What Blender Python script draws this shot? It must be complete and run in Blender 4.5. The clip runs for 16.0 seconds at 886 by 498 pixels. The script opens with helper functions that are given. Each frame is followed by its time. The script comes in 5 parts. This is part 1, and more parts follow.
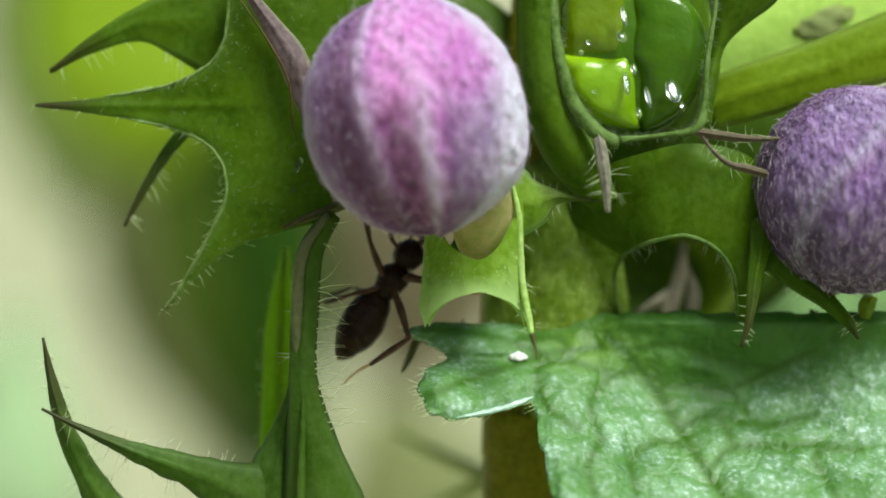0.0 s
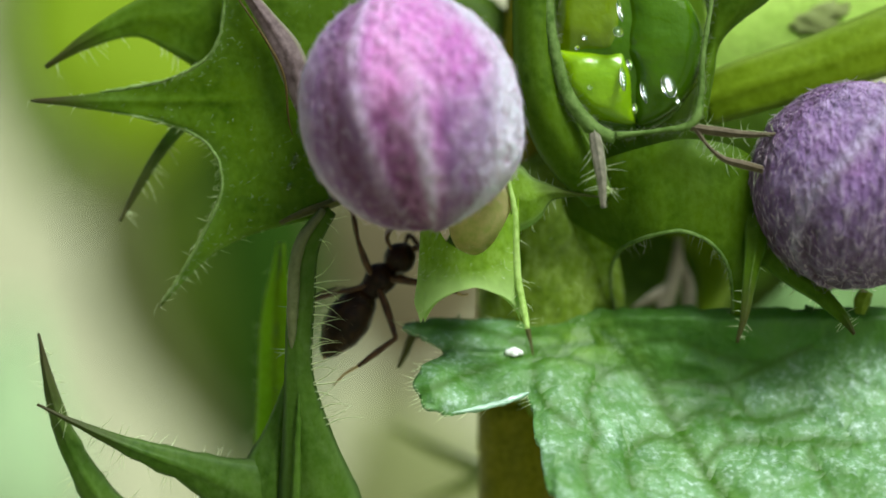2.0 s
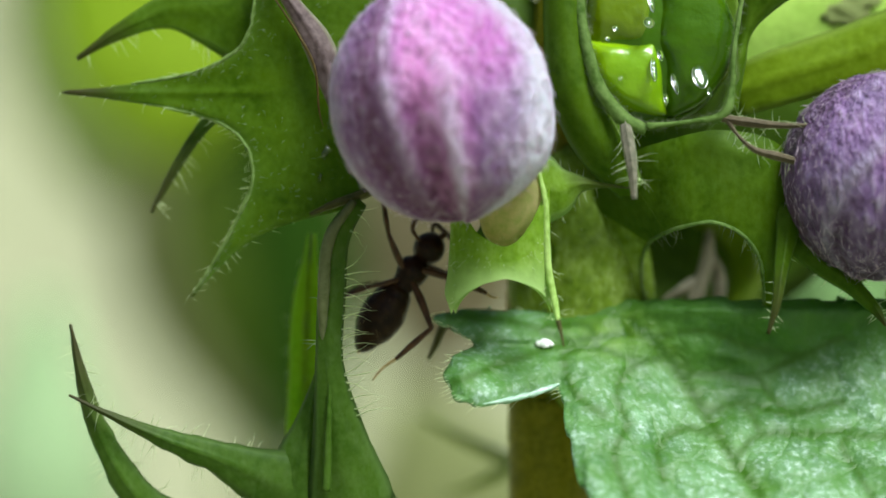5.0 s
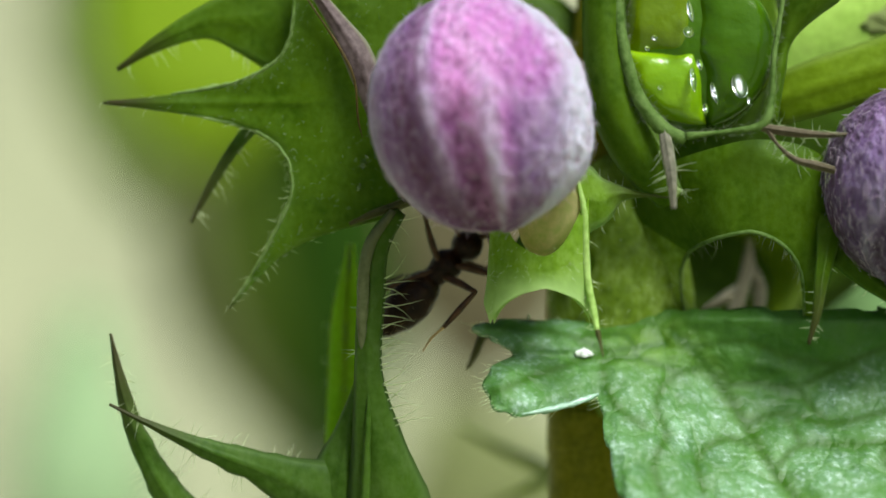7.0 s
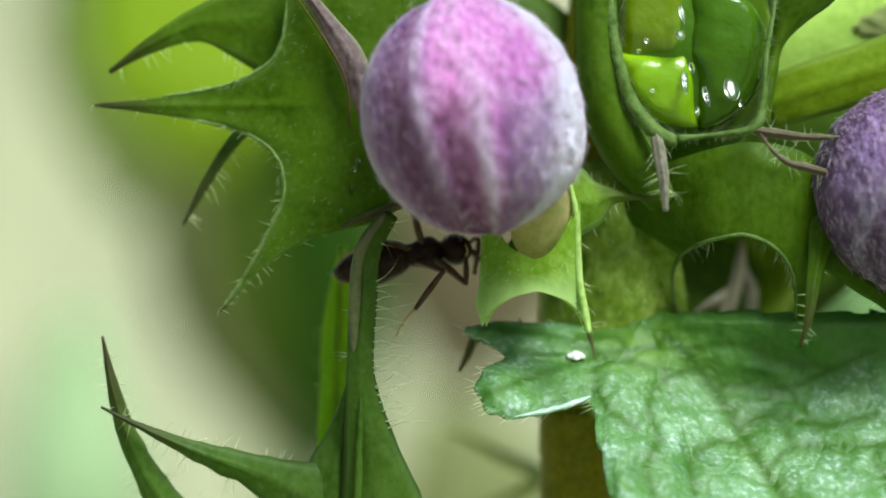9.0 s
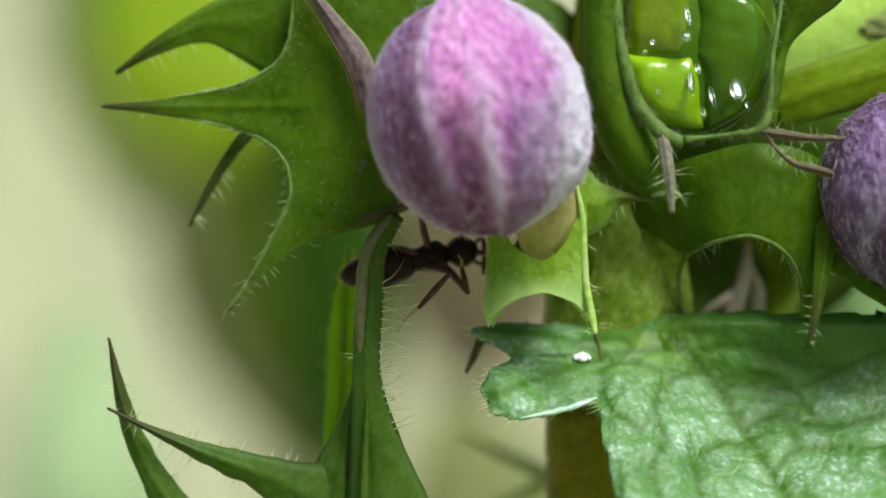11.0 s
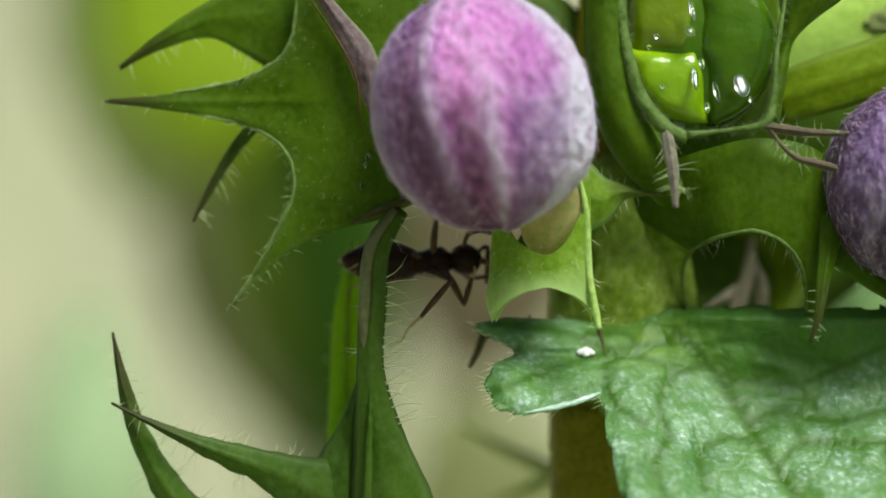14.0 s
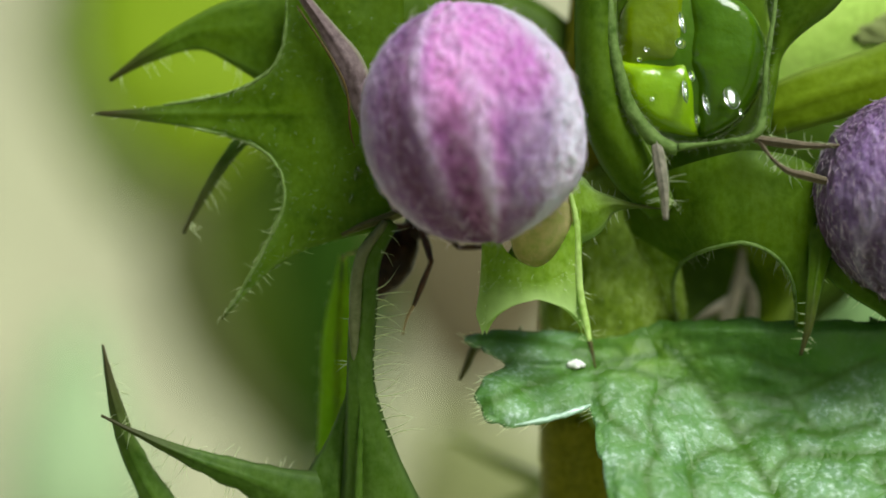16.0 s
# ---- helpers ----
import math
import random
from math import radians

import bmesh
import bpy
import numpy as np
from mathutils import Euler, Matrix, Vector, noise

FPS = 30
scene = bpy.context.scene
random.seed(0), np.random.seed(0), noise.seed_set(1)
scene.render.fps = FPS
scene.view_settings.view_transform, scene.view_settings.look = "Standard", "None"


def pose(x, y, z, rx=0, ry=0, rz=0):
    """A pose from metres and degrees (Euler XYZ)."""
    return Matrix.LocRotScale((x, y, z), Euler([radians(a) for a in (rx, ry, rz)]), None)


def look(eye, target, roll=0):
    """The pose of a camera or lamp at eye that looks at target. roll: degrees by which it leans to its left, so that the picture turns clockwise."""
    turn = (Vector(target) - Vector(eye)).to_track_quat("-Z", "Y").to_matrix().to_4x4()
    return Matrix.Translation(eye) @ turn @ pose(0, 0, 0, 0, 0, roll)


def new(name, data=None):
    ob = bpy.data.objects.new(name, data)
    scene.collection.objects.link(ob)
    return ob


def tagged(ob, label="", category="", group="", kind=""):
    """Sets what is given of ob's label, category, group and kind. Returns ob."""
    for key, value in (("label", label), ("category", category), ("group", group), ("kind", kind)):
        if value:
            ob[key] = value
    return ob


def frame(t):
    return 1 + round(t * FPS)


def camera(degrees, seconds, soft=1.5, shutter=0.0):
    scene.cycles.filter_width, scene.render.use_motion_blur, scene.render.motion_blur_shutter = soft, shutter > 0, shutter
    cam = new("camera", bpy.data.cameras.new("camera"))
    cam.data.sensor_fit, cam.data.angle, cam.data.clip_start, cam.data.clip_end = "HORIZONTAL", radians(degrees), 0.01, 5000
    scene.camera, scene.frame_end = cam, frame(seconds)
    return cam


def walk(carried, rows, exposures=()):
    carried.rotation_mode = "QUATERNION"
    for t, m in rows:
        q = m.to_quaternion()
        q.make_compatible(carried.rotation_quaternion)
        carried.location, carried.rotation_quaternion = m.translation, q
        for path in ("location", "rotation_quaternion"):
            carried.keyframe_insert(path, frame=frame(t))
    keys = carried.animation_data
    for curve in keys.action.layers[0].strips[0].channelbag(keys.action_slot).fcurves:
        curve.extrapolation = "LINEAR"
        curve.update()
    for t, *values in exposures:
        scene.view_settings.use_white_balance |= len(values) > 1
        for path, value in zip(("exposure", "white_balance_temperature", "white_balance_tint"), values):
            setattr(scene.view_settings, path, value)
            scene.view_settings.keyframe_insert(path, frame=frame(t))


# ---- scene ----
# A dead-nettle whorl with two buds and an ant, close up. Shapes are given in millimetres
# about a point H metres above the ground; one thing's parts are meshes under its Empty.
H = 0.12
MM = 0.001

cam = camera(26.0, 16.0, soft=1.7)
cam.data.dof.use_dof = True
cam.data.dof.focus_distance = 0.0539
cam.data.dof.aperture_fstop = 26.0
walk(cam, [
    (0, pose(0, -0.054, H, 90.135, 0, 0.127)),
    (0.5, pose(0, -0.054, H, 90.012, 0, 0.169)),
    (1, pose(0, -0.054, H, 90.067, 0, 0.094)),
    (1.5, pose(0, -0.054, H, 90.039, 0, 0.020)),
    (2, pose(0, -0.054, H, 90.000, 0, 0.000)),
    (2.5, pose(0, -0.054, H, 89.723, 0, 0.245)),
    (3, pose(0, -0.054, H, 89.654, 0, 0.439)),
    (3.2, pose(0, -0.054, H, 89.637, 0, 0.709)),
    (5.3, pose(0, -0.054, H, 89.798, 0, 0.911)),
    (5.5, pose(0, -0.054, H, 89.852, 0, 0.801)),
    (6, pose(0, -0.054, H, 89.933, 0, 2.176)),
    (6.5, pose(0, -0.054, H, 89.992, 0, 2.236)),
    (7, pose(0, -0.054, H, 90.030, 0, 2.075)),
    (7.5, pose(0, -0.054, H, 89.966, 0, 2.295)),
    (8, pose(0, -0.054, H, 90.076, 0, 1.974)),
    (8.5, pose(0, -0.054, H, 90.051, 0, 2.084)),
    (9, pose(0, -0.054, H, 90.110, 0, 1.839)),
    (9.2, pose(0, -0.054, H, 90.160, 0, 1.788)),
    (11.3, pose(0, -0.054, H, 90.135, 0, 2.160)),
    (11.5, pose(0, -0.054, H, 90.076, 0, 2.379)),
    (12, pose(0, -0.054, H, 90.076, 0, 2.337)),
    (12.5, pose(0, -0.054, H, 90.093, 0, 2.413)),
    (13, pose(0, -0.054, H, 90.076, 0, 2.075)),
    (13.5, pose(0, -0.054, H, 90.093, 0, 2.067)),
    (14, pose(0, -0.054, H, 89.992, 0, 2.134)),
    (14.5, pose(0, -0.054, H, 90.020, 0, 2.176)),
    (15, pose(0, -0.054, H, 90.084, 0, 2.151)),
    (15.5, pose(0, -0.054, H, 90.245, 0, 2.126)),
    (16, pose(0, -0.054, H, 90.358, 0, 1.844)),
],exposures=[(0, 0.48, 6180, -7), (2, 0.46, 6120, -8), (3.2, 0.42, 5950, -9), (5.3, 0.54, 6020, -8), (6.2, 0.58, 6020, -8), (7, 0.41, 6150, -7), (7.5, 0.45, 6100, -8), (8.2, 0.56, 6000, -8), (9.2, 0.57, 5950, -9), (11.3, 0.44, 6300, -3), (12, 0.45, 6300, -2), (13, 0.26, 6300, -2), (14.5, 0.34, 6300, -4), (15, 0.47, 6300, -2), (15.5, 0.33, 6300, -4), (16, 0.32, 6300, -4)])

# ---- light ----
world = bpy.data.worlds.new("sky")
scene.world = world
world.use_nodes = True
wn = world.node_tree
sky = wn.nodes.new("ShaderNodeTexSky")
sky.sky_type = "NISHITA"
sky.sun_disc = False
sky.sun_elevation = radians(53)
sky.sun_rotation = radians(142)
sky.air_density, sky.dust_density, sky.ozone_density = 0.7, 5.0, 0.5
wn.links.new(sky.outputs[0], wn.nodes["Background"].inputs[0])
wn.nodes["Background"].inputs[1].default_value = 0.06

sun = new("sun", bpy.data.lights.new("sun", "SUN"))
sun.data.energy, sun.data.angle, sun.data.color = 4.1, radians(28), (1.0, 0.96, 0.92)
sun.matrix_world = look((0.38, -0.48, 0.80), (0, 0, 0))


# ---- materials ----
def nodes_of(name):
    m = bpy.data.materials.new(name)
    m.use_nodes = True
    t = m.node_tree
    return m, t, t.nodes["Principled BSDF"], t.nodes["Material Output"]


def noise_of(t, scale, detail=3.0, stretch=None, rough=0.55):
    co = t.nodes.new("ShaderNodeTexCoord")
    n = t.nodes.new("ShaderNodeTexNoise")
    n.inputs["Scale"].default_value, n.inputs["Detail"].default_value, n.inputs["Roughness"].default_value = scale, detail, rough
    out = co.outputs["Object"]
    if stretch:
        mp = t.nodes.new("ShaderNodeMapping")
        mp.inputs["Scale"].default_value = stretch
        t.links.new(out, mp.inputs[0])
        out = mp.outputs[0]
    t.links.new(out, n.inputs["Vector"])
    return n.outputs["Fac"]


def ramp_of(t, fac, stops):
    r = t.nodes.new("ShaderNodeValToRGB")
    el = r.color_ramp.elements
    while len(el) < len(stops):
        el.new(0.5)
    for e, (p, c) in zip(el, stops):
        e.position, e.color = p, (*c, 1.0)
    t.links.new(fac, r.inputs[0])
    return r.outputs[0]


def value_ramp(t, fac, a, b):
    r = t.nodes.new("ShaderNodeMapRange")
    r.inputs[1].default_value, r.inputs[2].default_value = a, b
    t.links.new(fac, r.inputs[0])
    return r.outputs[0]


def mix_of(t, fac, a, b):
    n = t.nodes.new("ShaderNodeMix")
    n.data_type = "RGBA"
    for value, i in ((fac, 0), (a, 6), (b, 7)):
        if isinstance(value, (int, float)):
            n.inputs[i].default_value = value
        elif isinstance(value, tuple):
            n.inputs[i].default_value = (*value, 1.0)
        else:
            t.links.new(value, n.inputs[i])
    return n.outputs[2]


def times(t, a, b):
    n = t.nodes.new("ShaderNodeMath")
    n.operation = "MULTIPLY"
    t.links.new(a, n.inputs[0])
    t.links.new(b, n.inputs[1])
    return n.outputs[0]


def attr_of(t, name):
    a = t.nodes.new("ShaderNodeAttribute")
    a.attribute_name = name
    return a.outputs["Fac"]


def bump_of(t, pairs, normal_in):
    last = None
    for fac, strength, distance in pairs:
        b = t.nodes.new("ShaderNodeBump")
        b.inputs["Strength"].default_value, b.inputs["Distance"].default_value = strength, distance
        t.links.new(fac, b.inputs["Height"])
        if last:
            t.links.new(last, b.inputs["Normal"])
        last = b.outputs[0]
    t.links.new(last, normal_in)
    return last


def leafy(name, dark, light, margin, glow, through_part=0.35, rough=0.45, grain=5000.0, bump=0.5, patch=900.0, sheen=0.0, gloss=0.12, frost=None):
    """Thin living tissue: two-scale colour, a paler margin, light passing through."""
    m, t, p, out = nodes_of(name)
    big, fine = noise_of(t, patch, 3), noise_of(t, grain, 4)
    col = ramp_of(t, big, [(0.32, dark), (0.68, light)])
    col = mix_of(t, value_ramp(t, fine, 0.35, 0.75), col, tuple(min(1, 1.25 * c + 0.01) for c in light))
    if frost:
        felt = times(t, value_ramp(t, noise_of(t, 1100, 3), 0.36, 0.72), value_ramp(t, noise_of(t, 5200, 3, (1.0, 1.0, 0.5), 0.65), 0.40, 0.80))
        col = mix_of(t, felt, col, frost)
    edge = value_ramp(t, attr_of(t, "across"), 0.72, 1.0)
    col = mix_of(t, edge, col, margin)
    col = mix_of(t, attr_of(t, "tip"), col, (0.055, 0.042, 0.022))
    t.links.new(col, p.inputs["Base Color"])
    p.inputs["Roughness"].default_value = rough
    p.inputs["Specular IOR Level"].default_value = gloss
    p.inputs["Sheen Weight"].default_value = sheen
    p.inputs["Sheen Roughness"].default_value = 0.4
    normal = bump_of(t, [(big, 0.4, 0.00012), (fine, bump, 0.00003)], p.inputs["Normal"])
    tr = t.nodes.new("ShaderNodeBsdfTranslucent")
    tcol = mix_of(t, 0.6, col, glow)
    t.links.new(tcol, tr.inputs[0])
    mx = t.nodes.new("ShaderNodeMixShader")
    mx.inputs[0].default_value = through_part
    t.links.new(p.outputs[0], mx.inputs[1])
    t.links.new(tr.outputs[0], mx.inputs[2])
    t.links.new(mx.outputs[0], out.inputs[0])
    return m


CALYX = leafy("calyx_green", (0.036, 0.082, 0.001), (0.078, 0.142, 0.001), (0.15, 0.25, 0.04), (0.235, 0.40, 0.001), 0.45, frost=(0.135, 0.23, 0.025))
CALYX_DARK = leafy("calyx_dark_green", (0.036, 0.088, 0.005), (0.070, 0.136, 0.012), (0.11, 0.18, 0.05), (0.18, 0.32, 0.004), 0.38, frost=(0.14, 0.22, 0.06))
CALYX_PALE = leafy("calyx_pale", (0.10, 0.195, 0.003), (0.19, 0.315, 0.02), (0.44, 0.60, 0.22), (0.40, 0.64, 0.02), 0.40, frost=(0.42, 0.58, 0.15))
CALYX_OLIVE = leafy("calyx_olive", (0.085, 0.155, 0.005), (0.22, 0.30, 0.03), (0.2, 0.27, 0.04), (0.40, 0.48, 0.015), 0.35, 0.4, 4000.0, 0.7, 1500.0)
SPINE = leafy("spine_brown", (0.035, 0.045, 0.010), (0.080, 0.078, 0.024), (0.16, 0.17, 0.07), (0.12, 0.14, 0.02), 0.15)
SPINE_PURPLE = leafy("spine_purple", (0.065, 0.044, 0.046), (0.15, 0.108, 0.112), (0.26, 0.26, 0.16), (0.3, 0.2, 0.15), 0.2, 0.6, 5000.0, 0.9)
STEM = leafy("stem_olive", (0.095, 0.105, 0.002), (0.18, 0.17, 0.004), (0.14, 0.14, 0.01), (0.3, 0.3, 0.01), 0.12, 0.45, 5000.0, 0.5, 900.0, 0.0, 0.12)
RIDGE = leafy("ridge_grey_green", (0.075, 0.095, 0.03), (0.14, 0.155, 0.07), (0.17, 0.21, 0.08), (0.2, 0.3, 0.05), 0.2)
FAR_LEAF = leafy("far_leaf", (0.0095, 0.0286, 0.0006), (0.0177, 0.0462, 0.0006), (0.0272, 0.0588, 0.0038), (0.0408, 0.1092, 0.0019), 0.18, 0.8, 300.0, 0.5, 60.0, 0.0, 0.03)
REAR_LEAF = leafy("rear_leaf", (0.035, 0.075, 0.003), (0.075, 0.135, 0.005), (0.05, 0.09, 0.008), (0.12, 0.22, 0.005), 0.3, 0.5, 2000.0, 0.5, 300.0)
REAR_DULL = leafy("rear_dull_leaf", (0.14, 0.24, 0.085), (0.19, 0.30, 0.12), (0.2, 0.3, 0.12), (0.25, 0.4, 0.1), 0.3, 0.7, 2000.0, 0.5, 300.0)
SPINE_GREY = leafy("spine_grey", (0.085, 0.085, 0.055), (0.21, 0.19, 0.15), (0.24, 0.25, 0.15), (0.25, 0.28, 0.1), 0.2, 0.6, 5000.0, 0.9)
SPINE_BROWN = leafy("spine_red_brown", (0.045, 0.040, 0.022), (0.11, 0.085, 0.055), (0.22, 0.2, 0.13), (0.2, 0.18, 0.06), 0.2, 0.6, 5000.0, 0.9)
RIDGE_PALE = leafy("ridge_pale", (0.24, 0.38, 0.06), (0.42, 0.56, 0.18), (0.5, 0.62, 0.25), (0.5, 0.7, 0.15), 0.35)
RED_EDGE = leafy("red_edge", (0.050, 0.040, 0.008), (0.075, 0.050, 0.012), (0.12, 0.07, 0.02), (0.3, 0.1, 0.02), 0.2)
RIM = leafy("rim_grey_green", (0.04, 0.09, 0.005), (0.13, 0.20, 0.05), (0.24, 0.30, 0.14), (0.3, 0.38, 0.1), 0.3, 0.6, 7000.0, 1.0, 2400.0)
MARGIN = leafy("margin_pale_green", (0.08, 0.145, 0.015), (0.22, 0.31, 0.10), (0.28, 0.36, 0.16), (0.35, 0.45, 0.12), 0.35, 0.6, 5000.0, 0.9)
BRACT = leafy("bract_green", (0.135, 0.215, 0.003), (0.180, 0.270, 0.006), (0.24, 0.33, 0.06), (0.34, 0.46, 0.01), 0.4)
# Sunlight on the upper leaf is put into this pale base colour.
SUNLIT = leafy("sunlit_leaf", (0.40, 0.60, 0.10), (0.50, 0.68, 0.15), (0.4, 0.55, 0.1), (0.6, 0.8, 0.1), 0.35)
STAIN = leafy("leaf_stain", (0.22, 0.26, 0.08), (0.32, 0.36, 0.14), (0.3, 0.34, 0.12), (0.4, 0.45, 0.12), 0.35, 0.6, 3000.0, 0.9)
# Bright base colour carries the far leaf's sunlight.
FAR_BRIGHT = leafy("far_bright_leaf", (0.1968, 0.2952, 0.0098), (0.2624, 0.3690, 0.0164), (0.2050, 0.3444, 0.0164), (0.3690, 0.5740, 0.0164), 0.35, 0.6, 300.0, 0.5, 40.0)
FAR_LIME = leafy("far_lime_leaf", (0.2378, 0.2952, 0.0984), (0.2870, 0.3444, 0.1312), (0.2870, 0.3280, 0.1230), (0.3280, 0.4100, 0.1230), 0.3, 0.8, 300.0, 0.5, 40.0, 0.0, 0.03)
FAR_HAZEL = leafy("far_hazel_leaf", (0.1710, 0.1908, 0.0782), (0.2222, 0.2374, 0.1029), (0.1710, 0.1865, 0.0823), (0.2137, 0.2544, 0.0659), 0.3, 0.8, 300.0, 0.5, 40.0, 0.0, 0.03)
FAR_OLIVE = leafy("far_olive_leaf", (0.0558, 0.0943, 0.0082), (0.0820, 0.1230, 0.0148), (0.1312, 0.1640, 0.0246), (0.1640, 0.2214, 0.0164), 0.3, 0.8, 300.0, 0.5, 40.0, 0.0, 0.03)
FAR_DRY = leafy("far_dry_leaf", (0.1197, 0.1018, 0.0576), (0.1624, 0.1357, 0.0782), (0.2564, 0.2120, 0.1152), (0.2564, 0.2204, 0.0988), 0.3, 0.7, 300.0, 0.5, 40.0)
PALE_DRY = leafy("pale_dry_petal", (0.15, 0.14, 0.09), (0.29, 0.26, 0.19), (0.5, 0.46, 0.38), (0.6, 0.55, 0.45), 0.4, 0.7)
FAR_SAGE = leafy("far_sage_leaf", (0.1804, 0.2009, 0.0820), (0.2296, 0.2460, 0.1025), (0.1804, 0.2050, 0.0902), (0.2132, 0.2624, 0.0820), 0.3, 0.6, 300.0, 0.5, 40.0)
LEAF_ROLL = leafy("leaf_rolled_margin", (0.20, 0.37, 0.24), (0.46, 0.61, 0.52), (0.6, 0.75, 0.66), (0.5, 0.7, 0.4), 0.25, 0.25, 5000.0, 0.5, 1500.0, 0.0, 0.5)
FAR_PALE = leafy("far_pale_leaf", (0.3444, 0.4756, 0.2624), (0.4264, 0.5576, 0.3280), (0.4510, 0.5740, 0.3280), (0.4920, 0.6560, 0.3280), 0.3, 0.6, 300.0, 0.5, 40.0)


def leaf_top_material():
    m, t, p, out = nodes_of("leaf_upper_side")
    big, cell, fine = noise_of(t, 800, 3), noise_of(t, 2600, 5, None, 0.6), noise_of(t, 11000, 3)
    net = t.nodes.new("ShaderNodeTexVoronoi")
    net.feature, net.inputs["Scale"].default_value = "DISTANCE_TO_EDGE", 900
    co = t.nodes.new("ShaderNodeTexCoord")
    wob = t.nodes.new("ShaderNodeMix")
    wob.data_type = "VECTOR"
    wob.inputs[0].default_value = 0.0006
    wobble = t.nodes.new("ShaderNodeTexNoise")
    wobble.inputs["Scale"].default_value = 900
    t.links.new(co.outputs["Object"], wobble.inputs["Vector"])
    t.links.new(co.outputs["Object"], wob.inputs[4])
    t.links.new(wobble.outputs["Color"], wob.inputs[5])
    t.links.new(wob.outputs[1], net.inputs["Vector"])
    cells = value_ramp(t, net.outputs["Distance"], 0.0, 0.22)
    col = ramp_of(t, big, [(0.3, (0.032, 0.105, 0.006)), (0.7, (0.070, 0.185, 0.014))])
    col = mix_of(t, times(t, attr_of(t, "young"), value_ramp(t, noise_of(t, 1300, 3), 0.05, 0.75)), col, (0.165, 0.285, 0.010))
    # Pale sky sheen and fine white glints are painted over the blade.
    sky_sheen = attr_of(t, "sky_sheen")
    patches = times(t, sky_sheen, value_ramp(t, noise_of(t, 700, 3), 0.18, 0.66))
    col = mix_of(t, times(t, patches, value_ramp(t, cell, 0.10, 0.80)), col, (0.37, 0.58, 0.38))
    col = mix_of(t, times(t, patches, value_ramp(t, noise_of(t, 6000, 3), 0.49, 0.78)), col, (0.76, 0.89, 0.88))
    line = t.nodes.new("ShaderNodeMath")
    line.operation = "MULTIPLY_ADD"
    t.links.new(cells, line.inputs[0])
    line.inputs[1].default_value, line.inputs[2].default_value = -0.55, 0.55
    col = mix_of(t, line.outputs[0], col, (0.075, 0.19, 0.015))
    col = mix_of(t, value_ramp(t, attr_of(t, "vein"), 0.05, 0.95), col, (0.040, 0.110, 0.002))
    t.links.new(col, p.inputs["Base Color"])
    t.links.new(value_ramp(t, big, -0.5, 1.6), p.inputs["Roughness"])
    p.inputs["Specular IOR Level"].default_value = 0.4
    bump_of(t, [(big, 0.5, 0.0003), (cells, 0.3, 0.00012), (cell, 0.25, 0.00010), (fine, 0.6, 0.00004)], p.inputs["Normal"])
    tr = t.nodes.new("ShaderNodeBsdfTranslucent")
    tr.inputs[0].default_value = (0.22, 0.45, 0.06, 1)
    mx = t.nodes.new("ShaderNodeMixShader")
    mx.inputs[0].default_value = 0.2
    t.links.new(p.outputs[0], mx.inputs[1])
    t.links.new(tr.outputs[0], mx.inputs[2])
    t.links.new(mx.outputs[0], out.inputs[0])
    return m


def petal_material(name, stops, fold_shade, pale, gap):
    m, t, p, out = nodes_of(name)
    wool = noise_of(t, 3600, 4, (1.45, 1.0, 0.55), 0.6)
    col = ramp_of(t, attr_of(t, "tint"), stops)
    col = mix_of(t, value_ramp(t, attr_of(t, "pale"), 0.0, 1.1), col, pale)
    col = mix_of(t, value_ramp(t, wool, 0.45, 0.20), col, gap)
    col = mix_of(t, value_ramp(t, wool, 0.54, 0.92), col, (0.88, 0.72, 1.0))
    col = mix_of(t, times(t, value_ramp(t, attr_of(t, "fold_shade"), 0.08, 0.85), value_ramp(t, wool, 0.95, 0.35)), col, fold_shade)
    t.links.new(mix_of(t, 0.6, col, (0.9, 0.85, 1.0)), p.inputs["Sheen Tint"])
    t.links.new(col, p.inputs["Base Color"])
    p.inputs["Roughness"].default_value = 0.6
    p.inputs["Sheen Weight"].default_value = 0.18
    p.inputs["Sheen Roughness"].default_value = 0.35
    p.inputs["Subsurface Weight"].default_value = 0.15
    p.inputs["Subsurface Radius"].default_value = (0.0004, 0.0002, 0.0003)
    p.inputs["Subsurface Scale"].default_value = 1.0
    bump_of(t, [(wool, 1.0, 0.0011)], p.inputs["Normal"])
    return m


def plain(name, a, b, rough, scale, bump=0.3, coat=0.0, gloss=0.5, transmission=0.0):
    m, t, p, out = nodes_of(name)
    big, fine = noise_of(t, scale, 4), noise_of(t, scale * 6, 3)
    t.links.new(ramp_of(t, big, [(0.35, a), (0.65, b)]), p.inputs["Base Color"])
    p.inputs["Roughness"].default_value = rough
    p.inputs["Specular IOR Level"].default_value = gloss
    p.inputs["Coat Weight"].default_value = coat
    p.inputs["Coat Roughness"].default_value = 0.05
    p.inputs["Transmission Weight"].default_value = transmission
    bump_of(t, [(big, bump, 0.3 / scale), (fine, bump, 0.05 / scale)], p.inputs["Normal"])
    return m


